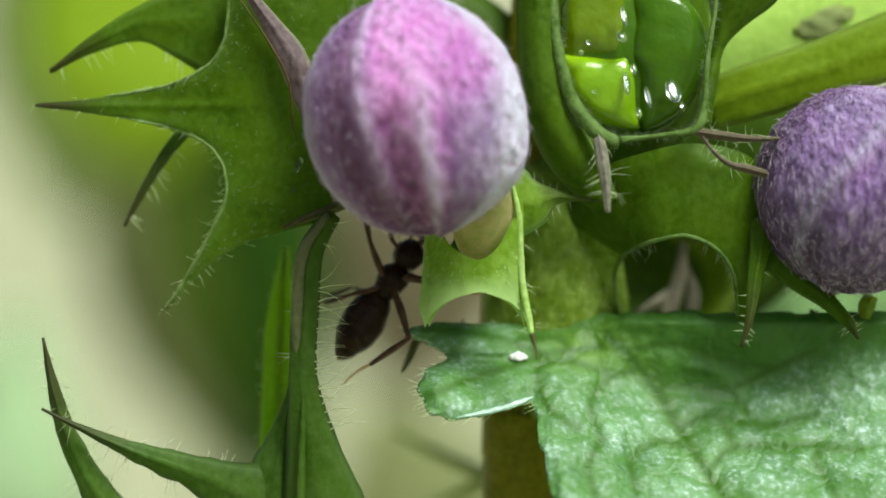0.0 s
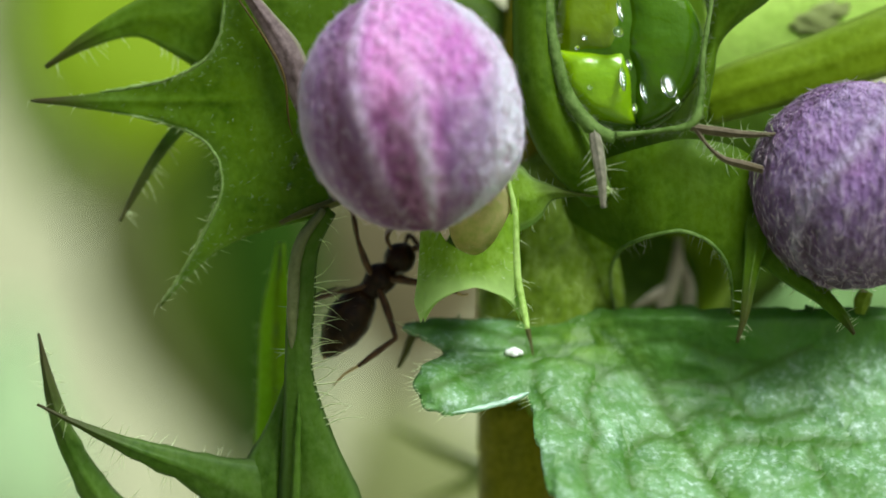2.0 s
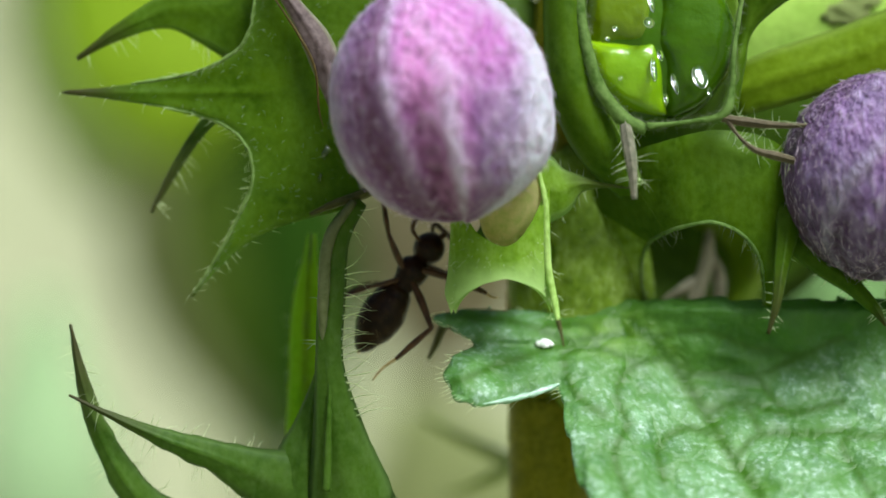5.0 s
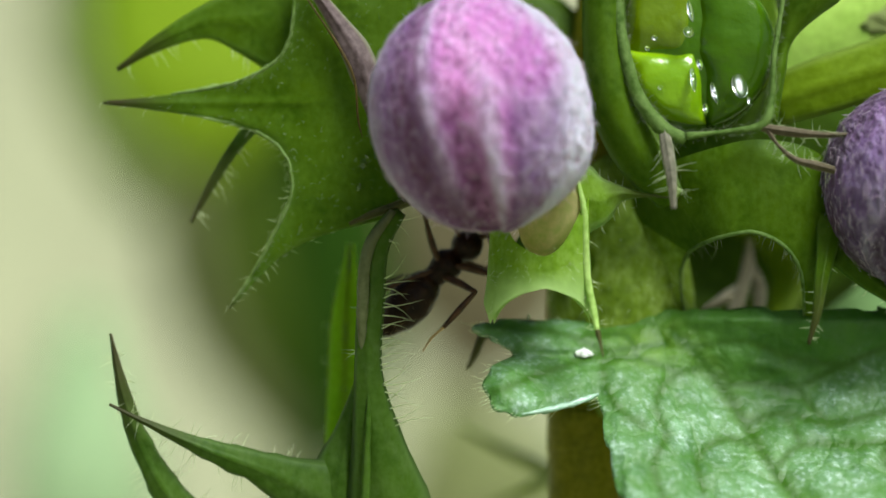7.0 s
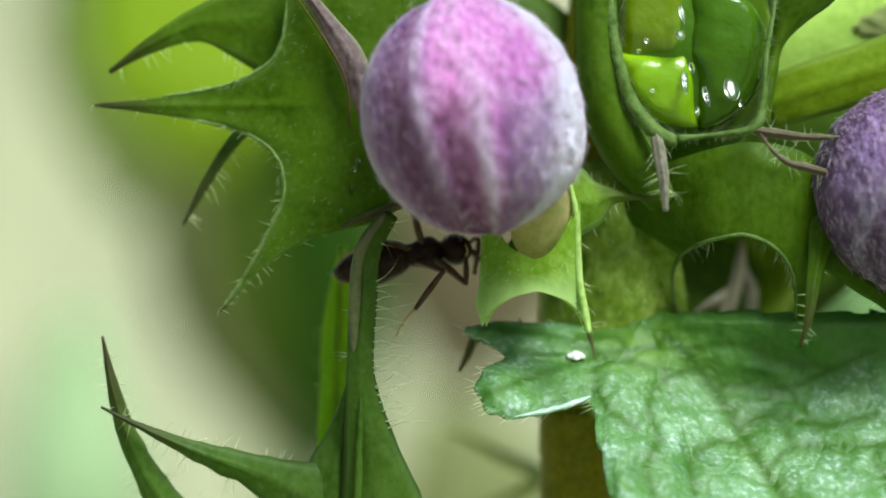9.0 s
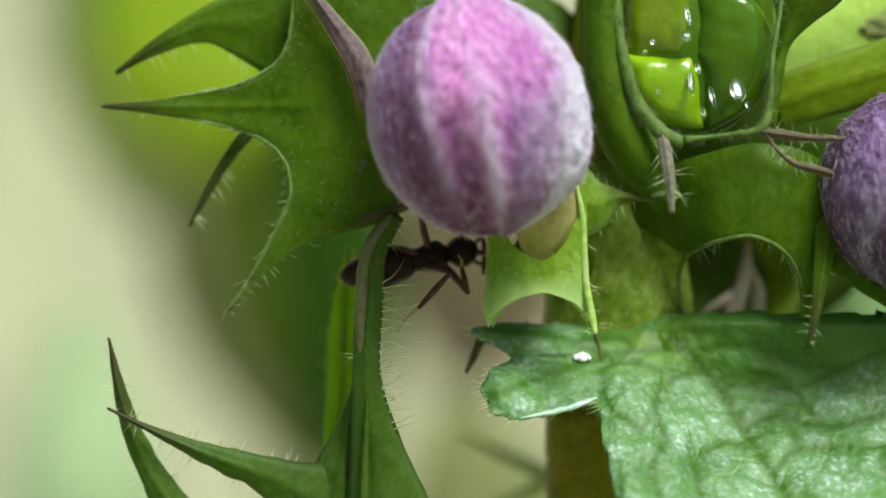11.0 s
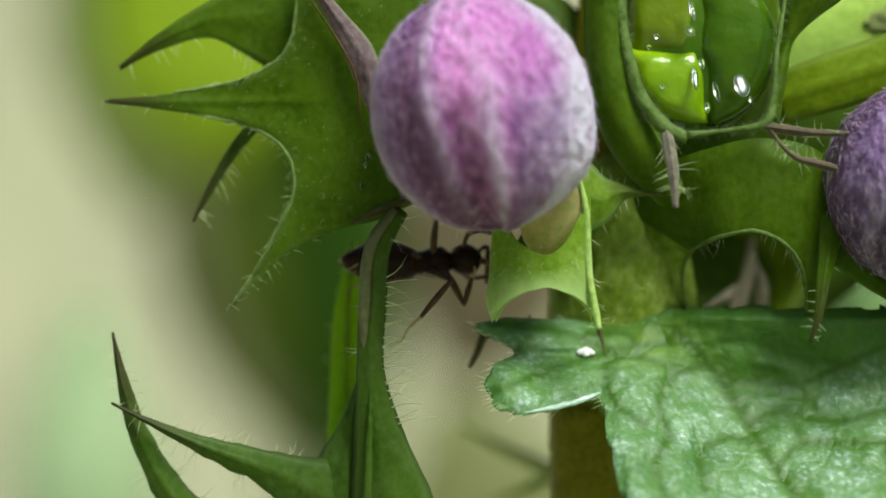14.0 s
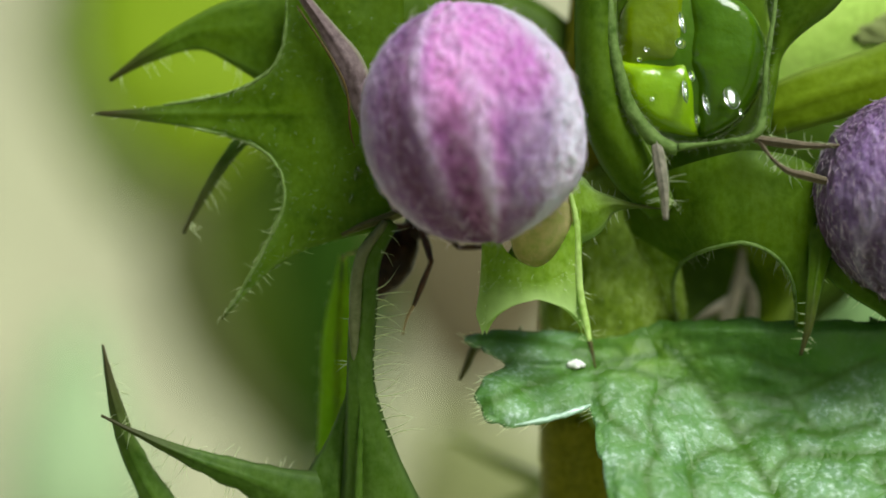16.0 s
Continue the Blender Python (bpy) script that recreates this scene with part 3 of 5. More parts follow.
LEAF_BASE = (4.52, 1.60, -2.80)
LEAF_EDGE = [(-20, 3.1), (-15, 4.1), (-11, 5.6), (-7, 8.6), (8, 9.5), (35, 10.0), (60, 8.0), (85, 5.9), (104, 4.8), (112, 4.16), (127, 3.19), (140, 2.62), (148, 2.56), (151, 3.28), (154, 4.02), (158, 4.86), (163.5, 5.33), (169.5, 5.46),
             (174, 5.2), (177.5, 4.5), (181, 4.85), (186, 5.75), (189, 5.0), (192, 3.6), (198, 2.1), (215, 1.4), (250, 1.05), (290, 1.1), (310, 1.4), (325, 1.9), (340, 3.1)]
LEAF_VEINS = [[(4.66, 0.00, -2.45), (5.20, 0.00, -2.88), (5.94, 0.00, -3.80), (6.55, 0.00, -4.84), (7.19, 0.00, -5.98), (7.88, 0.00, -6.98)],
              [(5.81, 0.00, -3.34), (4.76, 0.00, -3.54), (4.17, 0.00, -4.03), (4.09, 0.00, -4.55), (4.33, 0.00, -5.13)],
              [(4.33, 0.00, -5.13), (3.89, 0.00, -5.91), (4.15, 0.00, -6.90)],
              [(6.01, 0.00, -3.88), (7.05, 0.00, -3.85), (8.16, 0.00, -3.91), (9.50, 0.00, -3.34), (10.69, 0.00, -2.80)],
              [(6.62, 0.00, -4.94), (7.75, 0.00, -4.65), (8.97, 0.00, -4.94), (10.59, 0.00, -4.62)],
              [(7.29, 0.00, -6.08), (8.10, 0.00, -5.51), (9.35, 0.00, -5.46), (11.07, 0.00, -5.41)],
              [(11.75, 0.00, -5.50), (10.40, 0.00, -5.64), (10.65, 0.00, -6.41), (10.98, 0.00, -7.14)],
              [(5.20, 0.00, -2.80), (6.67, 0.00, -2.64), (8.08, 0.00, -3.11), (9.50, 0.00, -3.34)],
              [(6.94, 0.00, -5.49), (5.95, 0.00, -5.34), (5.17, 0.00, -5.77), (5.21, 0.00, -6.60)],
              [(8.16, 0.00, -3.91), (8.56, 0.00, -4.48), (8.97, 0.00, -4.94)],
              [(7.75, 0.00, -4.65), (8.00, 0.00, -5.13), (8.10, 0.00, -5.51)],
              [(4.76, 0.00, -3.54), (3.58, 0.00, -3.11), (2.61, 0.00, -3.27), (2.89, 0.00, -4.33), (3.64, 0.00, -4.91)],
              [(3.58, 0.00, -3.11), (3.28, 0.00, -2.49), (2.15, 0.00, -2.49)],
              [(4.42, 0.00, -2.72), (2.80, 0.00, -2.93), (0.89, 0.00, -3.48), (-0.54, 0.00, -3.96)],
              [(2.80, 0.00, -2.93), (1.21, 0.00, -2.37), (-0.70, 0.00, -2.18)]]


def leaf_reach(deg):
    for (a, ra), (b, rb) in zip(LEAF_EDGE, LEAF_EDGE[1:]):
        if a <= deg <= b:
            f = (deg - a) / (b - a)
            f = f * f * (3 - 2 * f)
            return ra + (rb - ra) * f
    return LEAF_EDGE[-1][1]


def leaf_depth(p, puff):
    """How far back the leaf lies at a place: it leans towards the viewer downwards, puffed between its veins."""
    down = LEAF_BASE[2] - p.z
    left = max(0.0, LEAF_BASE[0] - p.x)
    lobe = 0.35 * bell_curve(p.x, -0.2, 0.75) * bell_curve(p.z, -3.75, 0.6) - 0.24 * bell_curve(p.x, 0.6, 1.6) * bell_curve(p.z, -2.95 - 0.05 * p.x, 0.18)
    right = 1 / (1 + math.exp(-(p.x - 4.8) * 2))
    dip = max(0.0, down + 0.8)
    stoop = right * 1.1 * (dip - 0.22 * math.log(1 + math.exp((dip - 1.9) / 0.22))) - right * 0.3
    return LEAF_BASE[1] + stoop - 0.5 * right - 0.90 * down - 0.02 * down * abs(down) - 0.035 * left * left - 0.20 * puff - lobe + 0.10 * noise.noise(p * 1.5) + 0.03 * noise.noise(p * 5)


def build_leaf():
    t = thing("nettle_leaf", LEAF_BASE, "crinkled light green dead-nettle leaf with deep veins", "leaf")
    veins = [glide([(x, 0, z) for x, y, z in line], 90) for line in LEAF_VEINS]
    main = np.array([(q.x, q.z) for q in veins[0]])
    base = Vector((LEAF_BASE[0], 0, LEAF_BASE[2]))
    ring = []
    for i in range(900):
        deg = -20 + 0.4 * i
        r, a = leaf_reach(deg) * (1 + 0.004 * math.sin(deg * 0.9) + 0.008 * noise.noise((deg * 0.15, 3, 1))), radians(deg)
        ring.append((base.x + math.cos(a) * r, base.z - math.sin(a) * r))
    ring = np.array(ring)
    after = np.roll(ring, -1, axis=0)
    step = 0.075
    xs = np.arange(ring[:, 0].min() - step, ring[:, 0].max() + 2 * step, step)
    zs = np.arange(max(-9.5, ring[:, 1].min()) - step, ring[:, 1].max() + 2 * step, step)
    vein_points = np.array([(q.x, q.z) for line in veins for q in line])

    def inside(x, z):
        cross = (ring[:, 1] > z) != (after[:, 1] > z)
        slope = np.where(after[:, 1] == ring[:, 1], 1e-9, after[:, 1] - ring[:, 1])
        return np.count_nonzero(cross & (x < (after[:, 0] - ring[:, 0]) * (z - ring[:, 1]) / slope + ring[:, 0])) % 2 == 1

    bm = bmesh.new()
    lay, sky_sheen, young = (bm.verts.layers.float.new(n) for n in ("vein", "sky_sheen", "young"))
    cells = [(i, k) for i in range(len(xs) - 1) for k in range(len(zs) - 1) if inside(xs[i] + step / 2, zs[k] + step / 2)]
    kept, seen = set(cells), {}

    def corner(i, k):
        if (i, k) in seen:
            return seen[i, k]
        x, z = float(xs[i]), float(zs[k])
        gap = (ring[:, 0] - x) ** 2 + (ring[:, 1] - z) ** 2
        rim = float(gap.min()) ** 0.5
        if not all(c in kept for c in ((i, k), (i - 1, k), (i, k - 1), (i - 1, k - 1))) and rim < 2.5 * step:
            x, z = (float(c) for c in ring[int(gap.argmin())])
            rim = 0.0
        p = Vector((x, 0, z))
        near = float(((vein_points[:, 0] - x) ** 2 + (vein_points[:, 1] - z) ** 2).min()) ** 0.5
        spine = float(((main[:, 0] - x) ** 2 + (main[:, 1] - z) ** 2).min()) ** 0.5
        depth = leaf_depth(p, 1 - math.exp(-(near / 0.55) ** 2))
        depth += max(0.0, 0.4 - rim) * (0.7 if x < 3.0 else 0.3)
        v = bm.verts.new((x, depth, z))
        v[lay] = max(math.exp(-(near / 0.11) ** 2) * 0.85, math.exp(-(spine / 0.17) ** 2))
        # The painted sheen leaves out the upper zone that the calyx shades.
        unshaded = (-2.95 - 0.30 * min(3.0, max(0.0, x - 5.0)) + 0.75 * min(1.8, max(0.0, x - 8.2)) - z + 0.35 * noise.noise(p * 1.2)) / 1.3
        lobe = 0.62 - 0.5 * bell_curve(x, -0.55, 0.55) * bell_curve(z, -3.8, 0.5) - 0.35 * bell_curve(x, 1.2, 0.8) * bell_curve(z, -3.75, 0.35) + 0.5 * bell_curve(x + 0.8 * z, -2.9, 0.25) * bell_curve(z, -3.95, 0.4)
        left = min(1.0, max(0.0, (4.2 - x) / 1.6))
        v[sky_sheen] = min(1.0, 0.05 + 0.95 * (min(1.0, max(0.0, unshaded)) * (1 - left) + lobe * left) * (1 - 0.7 * math.exp(-(near / 0.32) ** 2)) * (1 - 0.9 * bell_curve(x, 4.0, 1.7) / (1 + math.exp(-6 * (z + 3.25)))))
        v[young] = min(1.0, 0.95 * bell_curve(x, 3.8, 1.3) * bell_curve(z, -2.7, 0.8) + 0.5 * bell_curve(spine, 0.0, 0.45))
        seen[i, k] = v
        return v

    for i, k in cells:
        quad = [corner(i, k), corner(i + 1, k), corner(i + 1, k + 1), corner(i, k + 1)]
        if len(set(quad)) == 4:
            bm.faces.new(quad)
    rows = [[v.co[:] for v in bm.verts if v.is_boundary]]
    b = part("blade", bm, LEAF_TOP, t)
    sol = b.modifiers.new("thickness", "SOLIDIFY")
    sol.thickness, sol.offset = 0.00015, 1.0
    roll = [(x, leaf_depth(Vector((x, 0, z)), 0.8) - 0.15, z) for x, z in ((0.25, -4.53), (0.9, -4.44), (1.6, -4.30), (2.15, -4.14), (2.4, -4.05))]
    part("rolled_margin", tube(roll, [0.02, 0.07, 0.09, 0.08, 0.03], 40, 10, 0.6, 4), LEAF_ROLL, b, "rolled shiny margin")
    bm = bmesh.new()
    for _ in range(60):
        deg = random.uniform(138, 194)
        r, a = leaf_reach(deg) * 0.985, radians(deg)
        p = base + Vector((math.cos(a) * r, 0, -math.sin(a) * r))
        near_y = min((v for v in rows[-1]), key=lambda v: (v[0] - p.x) ** 2 + (v[2] - p.z) ** 2)[1]
        hair(bm, Vector((p.x, near_y, p.z)), Vector((math.cos(a), random.uniform(-0.6, 0.2), -math.sin(a) + random.uniform(-0.4, 0.6))), random.uniform(0.15, 0.5))
    part("hairs", bm, HAIR, b, kind="stuff")
    for x, z, r in ((1.92, -2.97, 0.10), (2.06, -2.95, 0.12), (2.2, -2.98, 0.08), (2.05, -3.02, 0.08)):
        part("wax_speck", blob((x, leaf_depth(Vector((x, 0, z)), 0.6) - 0.02, z), (r * 1.5, r * 0.6, r * 0.9), (0, random.uniform(-30, 10), 0), 16, 10,
                               lambda d: (1 + 0.4 * noise.noise(d * 3 + Vector((x, z, 0)) * 9),)), WHITE, t, "bright white speck")
    part("stalk", tube([(LEAF_BASE[0], LEAF_BASE[1] + 0.7, LEAF_BASE[2]), (3.77, 2.60, -2.48), (2.48, 3.60, -2.02)], [0.5, 0.55, 0.6], 16, 12), CALYX_OLIVE, t)


# ---- buds ----
def bell_curve(x, middle, width):
    return math.exp(-((x - middle) / width) ** 2)


def pink_shape(d):
    """Folds of the pink bud by longitude: 0 at the front, 90 to the right. Gives radius, pink, maroon folds with
    painted shade, and pale wool with painted light.
    """
    lon, z = math.degrees(math.atan2(d.x, -d.y)), d.z
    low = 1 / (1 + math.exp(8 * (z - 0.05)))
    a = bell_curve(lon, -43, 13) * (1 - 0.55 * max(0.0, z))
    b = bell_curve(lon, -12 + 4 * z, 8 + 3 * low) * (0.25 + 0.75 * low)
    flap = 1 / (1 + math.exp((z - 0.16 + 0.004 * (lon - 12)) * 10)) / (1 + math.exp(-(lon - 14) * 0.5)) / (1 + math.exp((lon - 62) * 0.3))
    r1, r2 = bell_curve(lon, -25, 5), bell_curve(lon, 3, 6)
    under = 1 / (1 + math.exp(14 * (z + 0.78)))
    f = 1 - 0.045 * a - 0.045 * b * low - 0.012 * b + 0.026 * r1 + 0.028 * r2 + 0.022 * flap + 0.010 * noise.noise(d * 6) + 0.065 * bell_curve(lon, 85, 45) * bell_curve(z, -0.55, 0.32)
    # Shade on the left and lower half is painted into the pink.
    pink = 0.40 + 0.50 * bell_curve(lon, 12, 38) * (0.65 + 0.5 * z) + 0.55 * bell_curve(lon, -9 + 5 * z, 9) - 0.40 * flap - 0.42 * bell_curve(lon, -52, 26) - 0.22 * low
    # Light from the right is painted as a pale rim over the wool.
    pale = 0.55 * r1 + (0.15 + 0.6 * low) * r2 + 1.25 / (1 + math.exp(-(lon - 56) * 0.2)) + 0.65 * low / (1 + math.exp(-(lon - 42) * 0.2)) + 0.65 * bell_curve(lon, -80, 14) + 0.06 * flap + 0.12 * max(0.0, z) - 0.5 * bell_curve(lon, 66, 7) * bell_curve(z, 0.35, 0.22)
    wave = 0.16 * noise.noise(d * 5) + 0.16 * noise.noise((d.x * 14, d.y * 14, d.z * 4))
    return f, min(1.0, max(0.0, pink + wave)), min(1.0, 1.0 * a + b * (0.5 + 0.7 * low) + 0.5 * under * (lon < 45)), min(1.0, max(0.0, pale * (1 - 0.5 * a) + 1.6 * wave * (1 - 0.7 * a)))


def mauve_shape(d):
    lon, z = math.degrees(math.atan2(d.x, -d.y)), d.z
    ridge = bell_curve(lon, -23 + 34 * z, 4)
    streak = noise.noise((d.x * 11, d.y * 11, d.z * 3.5))
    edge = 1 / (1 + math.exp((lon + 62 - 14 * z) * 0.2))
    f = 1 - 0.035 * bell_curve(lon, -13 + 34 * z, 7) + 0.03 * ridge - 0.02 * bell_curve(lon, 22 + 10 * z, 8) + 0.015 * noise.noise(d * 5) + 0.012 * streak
    # Shading put into the colour: brighter top, dark left edge and underside.
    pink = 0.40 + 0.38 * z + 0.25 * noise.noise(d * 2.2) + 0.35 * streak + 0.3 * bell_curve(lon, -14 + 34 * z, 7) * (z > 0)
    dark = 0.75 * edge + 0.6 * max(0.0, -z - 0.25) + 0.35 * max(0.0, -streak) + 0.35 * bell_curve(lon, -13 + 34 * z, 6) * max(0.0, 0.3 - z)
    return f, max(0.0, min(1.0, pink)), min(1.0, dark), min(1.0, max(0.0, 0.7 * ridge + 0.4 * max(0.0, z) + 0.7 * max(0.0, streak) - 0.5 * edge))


def wool_on(ob_bm, count, length, seed):
    """Short woolly hairs standing on a bud's skin."""
    rnd = random.Random(seed)
    faces = list(ob_bm.faces)
    bm = bmesh.new()
    down = Vector((0.1, 0, -1))
    for f in rnd.choices(faces, weights=[f.calc_area() for f in faces], k=count):
        root = f.calc_center_median() + Vector((rnd.uniform(-1, 1), rnd.uniform(-1, 1), rnd.uniform(-1, 1))) * 0.06
        lie = (down - f.normal * down.dot(f.normal)) * 1.2 + Vector((rnd.uniform(-1, 1), rnd.uniform(-1, 1), rnd.uniform(-1, 1))) * 0.75
        hair(bm, root, lie - f.normal * lie.dot(f.normal) * 0.8 + f.normal * rnd.uniform(0.0, 0.3), length * rnd.uniform(0.5, 1.2), 0.0075, 0.5)
    return bm


def build_pink_bud():
    t = thing("flower_bud", (1.21, 0.20, -0.94), "woolly pink dead-nettle flower bud in its green calyx", "flower bud", "buds of the whorl")
    body = blob((-0.91, -1.60, 3.78), (3.03, 2.9, 3.30), (0, -11, 0), 120, 90, pink_shape, ("tint", "fold_shade", "pale"))
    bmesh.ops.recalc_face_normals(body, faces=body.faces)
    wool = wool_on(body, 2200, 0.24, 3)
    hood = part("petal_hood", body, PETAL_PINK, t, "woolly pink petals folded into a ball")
    part("wool", wool, WOOL, hood, kind="stuff")
    part("petal_tube", blob((1.04, 0.14, 1.06), (0.90, 0.95, 1.28), (0, 12, 0), 40, 30, lambda d: (1 + 0.02 * math.sin(9 * d.x) + 0.02 * noise.noise(d * 3),)), PETAL_BASE, t, "pale greenish pink petal tube")
    part("calyx_cup", tube([(0.93, 0.60, 0.10), (1.15, 1.00, -0.15), (1.67, 2.00, -0.35), (2.56, 3.50, -0.58)], [1.0, 0.8, 0.55, 0.5], 20, 28), CALYX, t, "green calyx base")
    cup = part("calyx_wall", bell((0.86, 0.00, 0.02), 1.5, 0.8, (1.2, -0.18, 2.1), [(-64, 2.1, 33), (60, 2.15, 30)], 0.92), CALYX_PALE, t, "bright green calyx wall with two teeth")
    ridge = [(2.33, -1.30, -2.23), (2.25, -0.85, -1.71), (2.08, -0.55, -0.77), (2.03, -0.50, 0.17), (1.99, -0.45, 1.12), (1.83, -0.30, 1.91)]
    ridge_tooth = part("tooth", tube(ridge, [0.065, 0.10, 0.11, 0.10, 0.09, 0.06], 30, 10, 0.15, 2), RIDGE_PALE, t, "pale ridged tooth")
    part("tip", tube([(2.47, -1.50, -2.92), (2.40, -1.40, -2.54), (2.33, -1.30, -2.20)], [0.02, 0.05, 0.078], 10, 8, 0.1, 3), SPINE, ridge_tooth, "brown spine point")
    part("hairs", fringe(ridge, [0.25] * 6, (0.02, 0.7), 7, 0.35), HAIR, ridge_tooth, kind="stuff")
    bm = bmesh.new()
    for k in range(26):
        p = Vector((-0.38, -0.30, -0.46)).lerp(Vector((-0.51, -0.30, -1.82)), random.random())
        hair(bm, p, Vector((random.uniform(-1, 0.4), -0.6, random.uniform(-0.6, 0.2))), random.uniform(0.12, 0.3))
    for k in range(60):
        a = radians(random.uniform(-80, 50))
        f = random.random()
        root = Vector((0.86, 0.00, 0.02)) + Vector((math.sin(a) * 1.56, -math.cos(a) * 0.84, 0.1 - 1.0 * f))
        hair(bm, root, Vector((math.sin(a), -math.cos(a), random.uniform(-1.2, 0.2))), random.uniform(0.1, 0.22), 0.006)
    part("hairs", bm, HAIR, cup, kind="stuff")
    tooth(t, [(4.46, 0.50, 1.49), (3.66, 0.50, 1.56), (3.02, 0.50, 1.59), (2.43, 0.60, 1.46), (1.63, 0.80, 1.47)], [0.08, 0.16, 0.55, 1.6, 2.5], CALYX_PALE, hairs=8, hair_length=0.3, tip=0.42)
    tooth(t, [(-4.65, 0.60, 0.74), (-3.92, 0.60, 1.05), (-3.11, 0.50, 1.33), (-2.30, 0.20, 1.77)], [0.12, 0.24, 0.3, 0.4], SPINE, "dark brown spine-tipped tooth")
    part("margin", tube([(-5.88, 0.10, 7.22), (-4.98, 0.05, 5.87), (-4.47, 0.00, 4.85), (-4.36, 0.05, 3.71), (-4.24, 0.20, 3.20)], [0.02, 0.035, 0.035, 0.03, 0.01], 30, 8, 0.2, 3), RED_EDGE, t, "thin reddish margin")
    tooth(t, [(-5.74, 0.30, 7.53), (-4.99, 0.30, 6.49), (-4.41, 0.20, 5.57), (-4.09, 0.20, 4.64), (-3.93, 0.30, 3.53)], [0.32, 0.55, 0.85, 0.75, 0.2], SPINE_PURPLE, "purplish tooth pressed against the bud")


def build_mauve_bud():
    t = thing("flower_bud", (11.51, 0.60, -1.27), "woolly mauve dead-nettle flower bud", "flower bud", "buds of the whorl")
    body = blob((11.66, 0.40, 1.81), (2.95, 2.7, 2.95), (0, 12, 0), 110, 80, mauve_shape, ("tint", "fold_shade", "pale"))
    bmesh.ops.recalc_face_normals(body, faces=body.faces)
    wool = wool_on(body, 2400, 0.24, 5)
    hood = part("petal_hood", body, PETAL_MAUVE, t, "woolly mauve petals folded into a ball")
    part("wool", wool, WOOL, hood, kind="stuff")
    cup = [(10.40, 1.80, 0.60), (10.70, 1.90, -0.20), (11.40, 2.40, -0.90)]
    part("calyx_cup", tube(cup, [1.35, 1.0, 0.5], 16, 24), CALYX, t)
    tooth(t, [(8.12, -1.00, -2.59), (8.37, -0.80, -1.79), (8.55, -0.40, -0.93), (8.81, 0.20, 0.02), (9.02, 0.60, 0.98)], [0.1, 0.26, 0.4, 0.6, 0.9], CALYX, hairs=5, hair_length=0.3, tip=0.35)
    tooth(t, [(11.58, 0.00, -2.40), (11.27, 0.20, -1.90), (10.71, 0.60, -1.27), (9.98, 1.00, -0.63), (9.22, 1.30, 0.18)], [0.1, 0.35, 0.55, 0.8, 1.0], CALYX, hairs=8, hair_length=0.3, tip=0.15)
    tooth(t, [(12.04, 1.40, -1.88), (12.10, 1.40, -1.53), (12.24, 1.40, -1.21)], [0.3, 0.5, 0.4], CALYX_OLIVE)


# ---- calyces ----
def wall_edges(z):
    """Left and right margin of the left calyx wall at a height; it runs out into two curved teeth."""
    left = -6.28 - 5.50 * math.exp(-max(0.0, abs(z - 4.24) - 0.05) / 0.50)
    right = -2.9
    if z < 2.0:
        left -= 1.95 * min(1.0, (2.0 - z) / 3.7) ** 1.35
    if z < 2.0:
        right -= 0.75 * min(1.0, (2.0 - z) / 1.14) ** 2
    if z < 0.86:
        slim = 0.06 + 0.14 * max(0.0, z + 1.75)
        right = left + slim + (right - left - slim) * math.exp(-(0.86 - z) / 0.47)
    return left + 0.05 * noise.noise((z * 2.6, 4, 1)) + 0.03 * noise.noise((z * 6.5, 1, 8)), right


